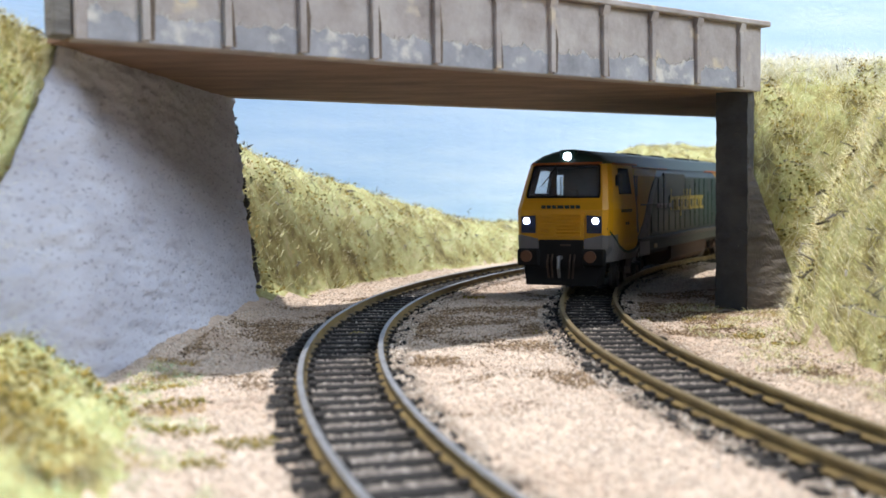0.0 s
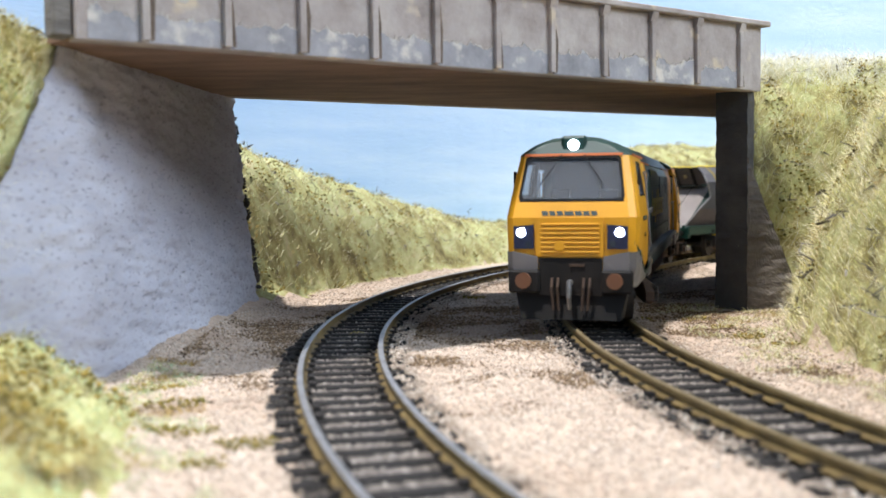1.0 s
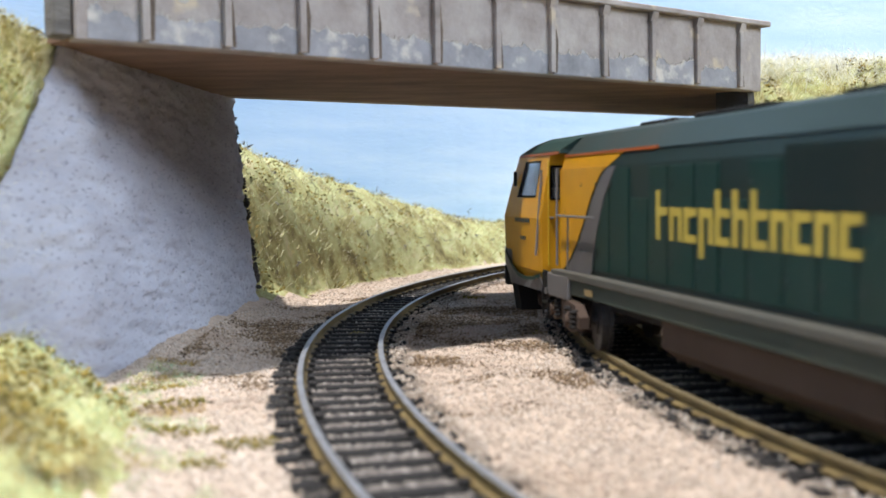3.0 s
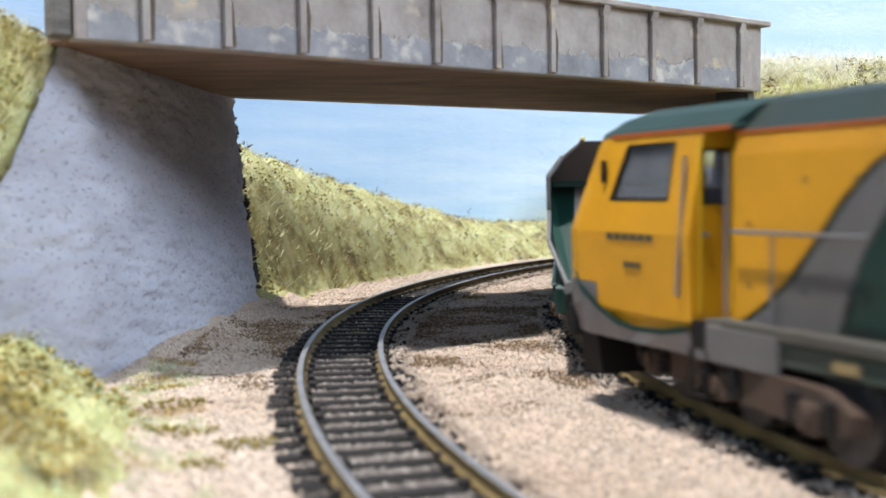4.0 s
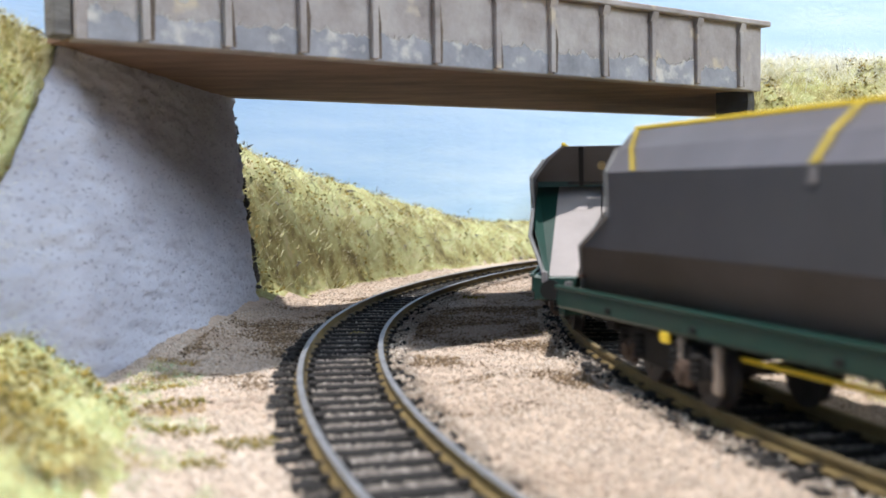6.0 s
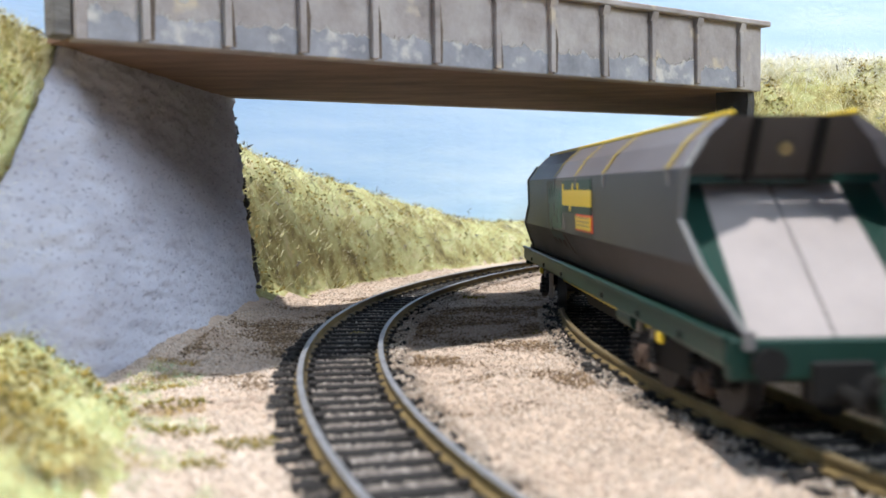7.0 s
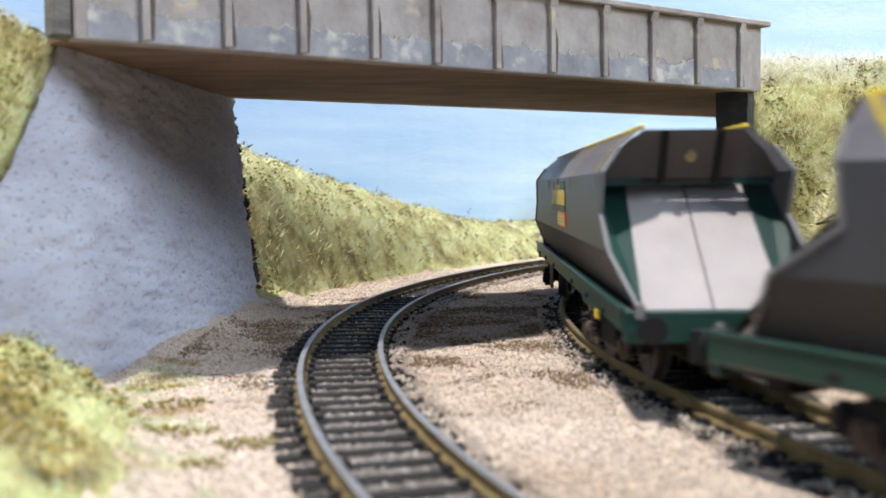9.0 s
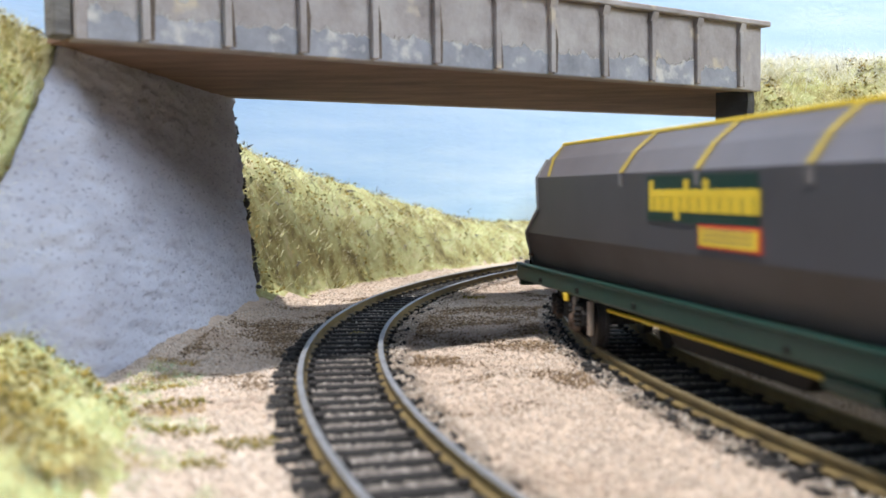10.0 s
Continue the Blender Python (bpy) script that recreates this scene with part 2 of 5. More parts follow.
def rods(*rows, seg=10):
    bm = bmesh.new()
    for r in rows:
        rod(bm, *r, seg=seg)
    return bm


def prism(bm, pts, axis, a, b):
    """A polygon drawn out along an axis from a to b. pts lie in the other two axes, in xyz order."""
    def at(p, q):
        return (q, *p) if axis == "x" else (p[0], q, p[1]) if axis == "y" else (*p, q)
    lo = [bm.verts.new(at(p, a)) for p in pts]
    hi = [bm.verts.new(at(p, b)) for p in pts]
    bm.faces.new(lo)
    bm.faces.new(hi[::-1])
    for i in range(len(pts)):
        j = (i + 1) % len(pts)
        bm.faces.new((lo[i], hi[i], hi[j], lo[j]))
    return bm


def prisms(*rows):
    bm = bmesh.new()
    for r in rows:
        prism(bm, *r)
    return bm


def loft(sections, cap=True):
    """Skins closed sections (lists of equal length) one after the other."""
    bm = bmesh.new()
    rings = [[bm.verts.new(p) for p in s] for s in sections]
    k = len(rings[0])
    for a, b in zip(rings, rings[1:]):
        for i in range(k):
            bm.faces.new((a[i], a[(i + 1) % k], b[(i + 1) % k], b[i]))
    if cap:
        bm.faces.new(rings[0][::-1])
        bm.faces.new(rings[-1])
    return bm


def empty(name, **tags):
    return tagged(new(name), **tags)

# ---- the plan: two tracks on arcs of a circle ----
LC, LR = (473.9, 282.3), 498.7       # centre and radius of the outer track
RC, RR = (582.7, 287.3), 538.8       # centre and radius of the inner track
GZ = -4.0                            # level of the gravel under the rail tops
ZB = 68.8                            # underside of the bridge


def on_arc(c, r, s, r0=None):
    """The place at arc length s (of radius r0), positive away from the camera, and the heading towards the camera."""
    th = s / (r0 or r)
    return c[0] - r * math.cos(th), c[1] + r * math.sin(th), th


def fbm(x, y, z=0.0, octs=4):
    return noise.fractal(Vector((x, y, z)), 1.0, 2.0, octs)


def wing_top(y):
    return float(np.interp(y, [150, 170, 206, 231, 240, 374], [4, 12, 36, 69, ZB + 0.1, ZB + 0.1]))


def step(v, a, b):
    f = min(1.0, max(0.0, (v - a) / (b - a)))
    return f * f * (3 - 2 * f)


def left_bank(r, y, x):
    """Height of the outer bank at radius r from the outer track's centre."""
    if y > 372:                      # beyond the bridge it falls away with the distance
        d = max(r - 548, 0)
        top = float(np.interp(y, [372, 430, 540, 640, 700, 900], [68, 64, 45, 21, 12, 10]))
        top += 58 * step(x, 118, 150) * step(y, 735, 775)
        return GZ + (top - GZ) * (1 - math.exp(-d / 15))
    z = GZ
    back = float(np.interp(y, [150, 207, 231, 300, 374], [-96.5, -87.0, -82.4, -76.6, -71.6])) - x     # earth behind the wall
    if back > 0:
        z = max(z, wing_top(y) + 2.2 - 3.4 * step(y, 228, 238) + min(0.8 * back, 26) * step(y, 150, 200) * (1 - 0.85 * step(y, 224, 236)))
    if y < 252:                      # low heap at the foot of the wing
        foot = float(np.interp(y, [60, 120, 140, 172, 215, 252], [-52, -40, -38, -46, -66, -84])) - x
        if foot > 0:
            z = max(z, GZ + min(17.0, 24 * (1 - math.exp(-foot / 34))) * step(y, 60, 120))
    return z


def right_bank(r, x, y):
    d = float(np.interp(y, [230, 290, 322, 345, 366], [490, 489, 479, 466, 465])) - r
    z = GZ
    if d > 0:
        z = GZ + 88 * (1 - math.exp(-d / 21))
    if 362 < y < 486 and x > 102.5 + (y - 362) * 0.29:
        w = float(np.interp(x, [101, 108, 119, 130], [46, 31, 6, 0]))
        z = max(z, w + (82 - w) * (1 - math.exp(-(y - 362) / 8)))
    return z


def ground_height(x, y):
    rl, rr = math.hypot(x - LC[0], y - LC[1]), math.hypot(x - RC[0], y - RC[1])
    z = GZ
    if x < 470 and rl > 500:
        z = max(z, left_bank(rl, y, x))
    if rr < 495:
        z = max(z, right_bank(rr, x, y))
    bumps = 0.9 * fbm(x / 14, y / 14) + (0.5 * fbm(x / 4, y / 4, 7) if z <= GZ + 1 else 3.2 * fbm(x / 15, y / 15, 3) + 1.8 * fbm(x / 6, y / 6, 9))
    dl, dr = abs(rl - LR), abs(rr - RR)
    near = min(dl, dr)
    flat = min(1.0, max(0.0, (near - 14) / 12))
    heap = 0.55 * math.exp(-(near / 17) ** 4) + 0.35 * fbm(x / 5, y / 5, 11) * math.exp(-(near / 17) ** 4)
    toe = 5.0 * math.exp(-((rl - 548) / 9) ** 2) * step(y, 215, 320) if y < 400 and 520 < rl < 549 else 0
    return z + bumps * flat + heap + toe


GXS = np.concatenate([np.arange(-700, -200, 25), np.arange(-200, 240, 2.5), np.arange(240, 1300, 25)])
GYS = np.concatenate([np.arange(-500, 60, 20), np.arange(60, 480, 2.5), np.arange(480, 900, 6.0), np.arange(900, 1300, 25)])
GHS = np.array([[ground_height(x, y) for x in GXS] for y in GYS])


def height_at(x, y):
    """Ground heights at many places at once."""
    i = np.clip(np.searchsorted(GXS, x) - 1, 0, len(GXS) - 2)
    j = np.clip(np.searchsorted(GYS, y) - 1, 0, len(GYS) - 2)
    u, v = (x - GXS[i]) / (GXS[i + 1] - GXS[i]), (y - GYS[j]) / (GYS[j + 1] - GYS[j])
    return (GHS[j, i] * (1 - u) + GHS[j, i + 1] * u) * (1 - v) + (GHS[j + 1, i] * (1 - u) + GHS[j + 1, i + 1] * u) * v


def build_ground():
    verts = [(x, y, GHS[j, i]) for j, y in enumerate(GYS) for i, x in enumerate(GXS)]
    nx = len(GXS)
    faces = [(j * nx + i, j * nx + i + 1, (j + 1) * nx + i + 1, (j + 1) * nx + i) for j in range(len(GYS) - 1) for i in range(nx - 1)]
    idx = []
    for f in faces:
        x, y = verts[f[0]][0] + 1.2, verts[f[0]][1] + 1.2
        z = sum(verts[k][2] for k in f) / 4
        rl, rr = math.hypot(x - LC[0], y - LC[1]), math.hypot(x - RC[0], y - RC[1])
        if min(abs(rl - LR), abs(rr - RR)) < 12.4 + 1.8 * fbm(x / 6, y / 6, 4):
            idx.append(2)
        elif (y > 372 and rl > 545 and x < 470) or z > GZ + 3.5 and not (250 < y < 372 and -80 < x < 0):
            idx.append(1)
        else:
            idx.append(0)
    me = mesh_from("ground", verts, faces, [M_GRAVEL, M_BANK, M_BALLAST_BED], idx, smooth=True)
    return tagged(new("ground", me), label="pale gravel layout ground rising into grassy cutting sides", category="ground", kind="structure")


build_ground()


def build_backdrop():
    bm = bmesh.new()
    cx, cy = 480, 285
    prev = None
    for k in range(65):
        th = radians(-75 + 185 * k / 64)
        row = [bm.verts.new((cx - r * math.cos(th), cy + r * math.sin(th), z)) for r, z in ((720, -12), (720, 420), (726, 420), (726, -12))]
        if prev:
            for i in range(4):
                bm.faces.new((prev[i], row[i], row[(i + 1) % 4], prev[(i + 1) % 4]))
        prev = row
    ob = part("backdrop", bm, M_SKY, smooth=False)
    tagged(ob, label="light blue hand-painted sky board with brush marks", category="backdrop", kind="structure")


build_backdrop()

# ---- unseen plain walls round the layout, added to block low sky light ----
def build_room():
    for name, dims in (("wall_south", (-1600, 2000, -1500, -1450, -20, 900)), ("wall_west", (-1650, -1600, -1450, 1450, -20, 900)),
                       ("wall_east", (2000, 2050, -1450, 1450, -20, 900)), ("wall_north", (-1600, 2000, 1450, 1500, -20, 900))):
        tagged(part(name, boxes(dims), M_ROOM), label="unseen plain dull beige wall, added to block low sky light", category="wall", kind="structure")
    tagged(part("floor", boxes((-1600, 2000, -1450, 1450, -20, -11)), M_BOARD), label="brown room floor under the layout", category="floor", kind="structure")


build_room()

# ---- bridge ----
GA, GB = Vector((-78.0, 219.2, 0)), Vector((103.5, 356.5, 0))    # front girder, bottom line
GD, GC = Vector((-82.0, 352.0, 0)), Vector((128.0, 488.0, 0))    # rear edge


def build_bridge():
    bridge = empty("road_bridge", label="weathered grey concrete girder road bridge over two tracks", category="bridge")
    along = (GB - GA).normalized()
    out = Vector((along.y, -along.x, 0))                         # towards the camera
    length = (GB - GA).length
    frame_m = Matrix.Translation(GA * MM) @ Matrix.Rotation(math.atan2(along.y, along.x), 4, "Z")
    # in the girder's frame: x along, -y towards the camera
    deck = bmesh.new()
    prism(deck, [(-83.0, 228.5), tuple((GA + along * 4.0)[:2]), tuple((GB + along * 0.5)[:2]), tuple((GC + along * 0.5)[:2]), tuple((GD + along * -3)[:2])], "z", ZB, ZB + 4)
    part("deck", deck, M_BOARD, bridge, "brown fibreboard underside of the bridge deck")
    girder = part("front_girder", boxes((3.6, length + 0.5, -2, 3, ZB - 0.4, ZB + 20.5), bevel=0.25), M_CONC, bridge, "grey concrete parapet girder with damp lower edge", m=frame_m)
    ribs = (216.4, 195.4, 174.9, 154.6, 134.2, 114.6, 94.4, 75.7, 55.7, 36.8, 18.0, 5.0)
    n = 11
    for k in range(n):
        x = ribs[k]
        rib = part("rib", boxes((x - 0.9, x + 0.9, -3.4, -1.9, ZB + 0.3, ZB + 20.3), bevel=0.2), M_CONC, girder)
        part("rib_cap", prisms(([(-1.9, ZB + 17.4), (-3.3, ZB + 17.8), (-4.2, ZB + 20.4), (-1.9, ZB + 20.4)], "x", x - 1.3, x + 1.3)), M_CONC, girder)
    for k in range(n):
        x0 = ribs[k + 1] + 0.95
        x1 = ribs[k] - 0.95
        rnd = random.Random(k)
        cols = 60
        tops = [ZB + 6.0 + 2.2 * fbm(i / 21 + k * 5.1, k * 3.3, 2) + 0.5 * fbm(i / 4.6 + k, 9.0, 1) for i in range(cols)]
        bm = bmesh.new()
        pts = [(x0, ZB)] + [(x1, ZB)] + [(x1 + (x0 - x1) * i / (cols - 1), tops[i]) for i in range(cols)]
        prism(bm, pts, "y", -2.18, -1.9)
        part("damp_patch", bm, M_CONC_DAMP, girder, "blue-grey damp band with pale flaking")
        lift = [0.06 + 1.3 * max(0.0, fbm(i / 2.3 + k * 7.7, 4.0, k) + 0.12) for i in range(cols)]
        edge = [(x1 + (x0 - x1) * i / (cols - 1), tops[i] - 0.15) for i in range(cols)]
        part("flaking_edge", prisms((edge + [(q[0], q[1] + lift[i]) for i, q in reversed(list(enumerate(edge)))], "y", -2.24, -1.9)), M_FLAKE, girder, "pale flaking tide line")
        if k > 8:                                 # tan patches where the paint has come off
            for _ in range(4):
                cx, cz = rnd.uniform(x0 + 3, x1 - 3), ZB + rnd.uniform(8, 14)
                wide, tall = rnd.uniform(1.2, 3.0), rnd.uniform(0.6, 1.4)
                blot = [(cx + wide * rnd.uniform(0.8, 1.15) * math.cos(a * math.tau / 14), cz + tall * rnd.uniform(0.75, 1.2) * math.sin(a * math.tau / 14)) for a in range(14)]
                part("bare_patch", prisms((blot, "y", -2.16, -1.9)), M_FLAKE, girder, "tan patch of bare plaster")
    for k in range(n):
        x = ribs[k] + 1.25
        rnd = random.Random(40 + k)
        if x > 2:
            z1 = ZB + rnd.uniform(12, 20)
            part("stain", prisms(([(x - 0.35, ZB + 0.5), (x + rnd.uniform(0.7, 1.6), ZB + 0.5), (x + rnd.uniform(0.5, 1.7), ZB + 9), (x + 0.15, z1), (x - 0.35, z1)], "y", -2.26, -1.95)), M_STAIN, girder, "brown water stain beside the rib")
    part("end_post", boxes((-0.6, 3.5, -0.8, 5, ZB + 0.2, ZB + 21.5), bevel=0.5), M_WING, bridge, "grimy brown end post of the girder", m=frame_m)
    part("coping", boxes((2.6, length + 2.6, -4.4, 4, ZB + 20.5, ZB + 22.2), bevel=0.3), M_CONC, bridge, "thin grey coping strip", m=frame_m)
    rear_dir = (GC - GD).normalized()
    rear_m = Matrix.Translation(GD * MM) @ Matrix.Rotation(math.atan2(rear_dir.y, rear_dir.x), 4, "Z")
    part("rear_girder", boxes((-10, (GC - GD).length + 10, -3, 2, ZB - 0.2, ZB + 20.5), bevel=0.25), M_CONC, bridge, m=rear_m)
    road = bmesh.new()
    ins = 3.2
    prism(road, [tuple((GA - out * ins)[:2]), tuple((GB - out * ins)[:2]), tuple((GC + out * 6)[:2]), tuple((GD + out * 6)[:2])], "z", ZB + 4, ZB + 12)
    part("road_surface", road, M_PIER, bridge, "dark grey road surface")


build_bridge()


def build_left_abutment():
    """A battered plaster wall that follows the track, with a wing that falls towards the front."""
    ys = np.linspace(150, 374, 240)
    rows = 110
    verts, faces = [], []
    for j, y in enumerate(ys):
        top = wing_top(y)
        xb = float(np.interp(y, [150, 242, 300, 381], [-79, -75, -69, -62]))
        xt = float(np.interp(y, [150, 231, 300, 360], [-86, -81, -76, -71]))
        for i in range(rows + 1):
            z = -8 + (top + 8) * i / rows
            f = (z + 4) / 73
            x = xb + (xt - xb) * f + 1.1 * fbm(y / 26, z / 16, 1) + 0.8 * fbm(y / 15 + z / 22, z / 3.2 + y / 30, 5) - 2.0 * max(0.0, fbm(y / 2.6, z / 1.4, 8) - 0.1) * (0.12 + 0.88 * step(y, 235, 290))
            x -= 0.18 * max(0.0, 235 - y)
            if y > 366:
                x -= (y - 366) ** 2 * 0.10
            verts.append((x, y + (0.8 * fbm(z / 5, 3, 2) + (3.5 * (1 - max(f, 0)) if j == len(ys) - 1 else 0) if j > 230 else 0), z))
    n = rows + 1
    for j in range(len(ys) - 1):
        for i in range(rows):
            faces.append((j * n + i, (j + 1) * n + i, (j + 1) * n + i + 1, j * n + i + 1))
    base = len(verts)
    verts += [(v[0] - 6 * (1 - (k % (rows + 1)) / rows) - 0.25, v[1], v[2]) for k, v in enumerate(verts)]
    faces += [tuple(base + k for k in f[::-1]) for f in faces]
    for i in range(rows):
        for j, flip in ((0, 0), (len(ys) - 1, 1)):
            a, b = j * n + i, j * n + i + 1
            faces.append((a, b, base + b, base + a) if not flip else (b, a, base + a, base + b))
    ob = new("wall_abutment", mesh_from("wall_abutment", verts, faces, M_WALL, smooth=True))
    tagged(ob, label="rough lilac-grey plaster bridge abutment with sloping wing", category="abutment wall", kind="structure")


build_left_abutment()


def rough_slab(name, pts, z0, tops, material, thick, amp, seed):
    """A wall along a line of plan points, with uneven coursed faces."""
    line = [Vector((*q, 0)) for q in pts]
    cols, rows = 14, 44
    verts, faces = [], []
    for k in range(cols * (len(line) - 1) + 1):
        i, f = min(k // cols, len(line) - 2), None
        f = (k - i * cols) / cols
        q = line[i].lerp(line[i + 1], f)
        top = tops[i] + (tops[i + 1] - tops[i]) * f
        for j in range(rows + 1):
            z = z0 + (top - z0) * j / rows
            push = amp * fbm(q.x / 6 + seed, z / 2.2, q.y / 6)
            verts.append((q.x + push * 0.4, q.y - push, z))
    n = rows + 1
    m = len(verts) // n
    for k in range(m - 1):
        for j in range(rows):
            faces.append((k * n + j, (k + 1) * n + j, (k + 1) * n + j + 1, k * n + j + 1))
    d = (line[-1] - line[0]).normalized()
    back = Vector((-d.y, d.x, 0)) * thick
    base = len(verts)
    verts += [(v[0] + back.x, v[1] + back.y, v[2]) for v in verts]
    faces += [tuple(base + q for q in f[::-1]) for f in faces]
    for k in range(m - 1):
        for e in (0, rows):
            a, b = k * n + e, (k + 1) * n + e
            faces.append((a, b, base + b, base + a))
    for j in range(rows):
        for k in (0, m - 1):
            faces.append((k * n + j, k * n + j + 1, base + k * n + j + 1, base + k * n + j))
    return new(name, mesh_from(name, verts, faces, material))


# Pier and inner face: the shade they stand in is darkened into the stone.
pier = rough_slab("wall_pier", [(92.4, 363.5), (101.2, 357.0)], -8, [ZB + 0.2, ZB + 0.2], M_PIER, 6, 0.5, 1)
tagged(pier, label="dark stone end of the bridge abutment, its shade put into the colour", category="abutment wall", kind="structure")
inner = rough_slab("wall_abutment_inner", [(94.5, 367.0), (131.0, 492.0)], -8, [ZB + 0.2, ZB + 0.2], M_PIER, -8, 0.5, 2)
tagged(inner, label="dark stone abutment face under the bridge, shade put into the colour", category="abutment wall", kind="structure")
wing = rough_slab("wall_wing", [(101.4, 357.2), (107.2, 357.0), (116.5, 357.5)], -8, [47, 31, 8], M_WING, 5, 0.7, 3)
tagged(wing, label="grey-brown coursed stone wing wall beside the bridge", category="wing wall", kind="structure")


# ---- tracks ----
def sleeper_mesh():
    bm = boxes((-14.8, 14.8, -1.65, 1.65, -4.3, -2.75), bevel=0.3)
    for s in (-1, 1):
        for e in (-1, 1):
            box(bm, s * 8.7 + e * 1.5 - 0.75, s * 8.7 + e * 1.5 + 0.75, -1.1, 1.1, -2.8, -1.9)
    bmesh.ops.scale(bm, vec=(MM, MM, MM), verts=bm.verts)
    me = bpy.data.meshes.new("sleeper")
    bm.to_mesh(me)
    bm.free()
    me.materials.append(M_SLEEPER)
    return me


SLEEPER = sleeper_mesh()
RAIL = [(-1.3, -2.6), (1.3, -2.6), (1.3, -2.2), (0.35, -1.9), (0.35, -0.95), (0.62, -0.75), (0.62, -0.1), (0.5, 0.0), (-0.5, 0.0), (-0.62, -0.1), (-0.62, -0.75), (-0.35, -0.95), (-0.35, -1.9), (-1.3, -2.2)]


def build_track(c, r, s0, s1, label, head):
    track = empty("railway_track", label=label, category="railway track", group="tracks")
    for side in (-1, 1):
        bm = bmesh.new()
        prev = None
        steps = int((s1 - s0) / 6)
        for k in range(steps + 1):
            th = (s0 + (s1 - s0) * k / steps) / r
            ring = []
            for u, z in RAIL:
                q = r + side * 8.87 + u
                ring.append(bm.verts.new((c[0] - q * math.cos(th), c[1] + q * math.sin(th), z)))
            if prev:
                for i in range(len(ring)):
                    f = bm.faces.new((prev[i], prev[(i + 1) % len(ring)], ring[(i + 1) % len(ring)], ring[i]))
                    f.material_index = 1 if i in (6, 7, 8) else 0
            prev = ring
        part("rail", bm, [M_RAIL_SIDE, head], track, "curved rail with brown sides and bright worn head")
    pitch = 8.0
    rnd = random.Random(4)
    for k in range(int((s1 - s0) / pitch)):
        s = s0 + pitch * (k + 0.5) + rnd.uniform(-0.3, 0.3)
        x, y, th = on_arc(c, r + rnd.uniform(-0.9, 0.9), s, r)
        share("sleeper", SLEEPER, track, P(x, y, rnd.uniform(-0.1, 0.05), 0, 0, -math.degrees(th) + rnd.uniform(-1, 1)))


build_track(LC, LR, -420, 700, "empty curved model track on dark sleepers beside the abutment", M_RAIL_TOP)
build_track(RC, RR, -1150, 1250, "curved model track on dark sleepers under the train", M_RAIL_DULL)

# ---- the train ----
def s_lead(t):
    """Arc length of the locomotive's nose along the inner track."""
    return float(np.interp(t, [-1, 0.0, 1.0, 1.3, 1.5, 1.8, 2.5, 3.8, 4.0, 4.5, 5.0, 5.5, 7.0, 7.5, 8.0, 8.5, 9.0, 9.3, 10.0, 11],
                           [196, 96, -5, -45, -74, -114, -206, -337, -361, -427, -484, -541, -704, -762.5, -818, -873, -930, -966, -1048.5, -1165]))


def ride(s_front, length, bogie):
    """Pose of a vehicle whose front end is at s_front: both bogie centres are on the track. Local +y is forward."""
    a = on_arc(RC, RR, s_front + (length - bogie) / 2)
    b = on_arc(RC, RR, s_front + (length + bogie) / 2)
    fx, fy = a[0] - b[0], a[1] - b[1]
    mx, my = (a[0] + b[0]) / 2, (a[1] + b[1]) / 2
    return P(mx, my, 0, 0, 0, math.degrees(math.atan2(fy, fx)) - 90)


LOCO_L, LOCO_B = 285.0, 192.0
WAGON_L, WAGON_B = 240.0, 160.0
PITCH = 262.0
GAP = 16.0
ROLLING = []      # (wheelset, place, radius) for the motion at the end


def mirrored(pts):
    """A closed ring from its half at x >= 0, listed from the bottom to the top."""
    return list(pts) + [(-p[0], *p[1:]) for p in reversed(pts) if p[0] > 0]


def cut(ob, *cutters):
    """Takes solids out of a mesh object for good."""
    tools = []
    for bm in cutters:
        bmesh.ops.recalc_face_normals(bm, faces=bm.faces)
        bmesh.ops.scale(bm, vec=(MM, MM, MM), verts=bm.verts)
        me = bpy.data.meshes.new("tool")
        bm.to_mesh(me)
        bm.free()
        tool = new("tool", me)
        tool.matrix_basis = ob.matrix_basis
        md = ob.modifiers.new("cut", "BOOLEAN")
        me.materials.append(M_CAB)
        md.operation, md.object, md.solver, md.material_mode = "DIFFERENCE", tool, "EXACT", "TRANSFER"
        tools.append(tool)
    bpy.context.view_layer.update()
    done = bpy.data.meshes.new_from_object(ob.evaluated_get(bpy.context.evaluated_depsgraph_get()))
    ob.modifiers.clear()
    ob.data = done
    for tool in tools:
        bpy.data.objects.remove(tool)


def wheelset(parent, x_half, y, radius, s0=0):
    bm = rods(((-11, 0, 0), (11, 0, 0), 1.1), seg=10)
    for s in (-1, 1):
        rod(bm, (s * 7.2, 0, 0), (s * 8.0, 0, 0), radius + 0.7, 28)
        rod(bm, (s * 8.0, 0, 0), (s * 9.8, 0, 0), radius, 28)
        rod(bm, (s * 9.8, 0, 0), (s * 10.1, 0, 0), radius * 0.45, 14)
        for k in range(6):
            a = k * math.pi / 3
            rod(bm, (s * 9.9, math.cos(a) * radius * 0.62, math.sin(a) * radius * 0.62), (s * 10.0, math.cos(a) * radius * 0.62, math.sin(a) * radius * 0.62), radius * 0.13, 8)
    w = part("wheelset", bm, M_WHEEL, parent, "dull dark steel wheels on an axle", m=P(0, y, radius))
    ROLLING.append((w, P(0, y, radius), radius * MM))
    return w


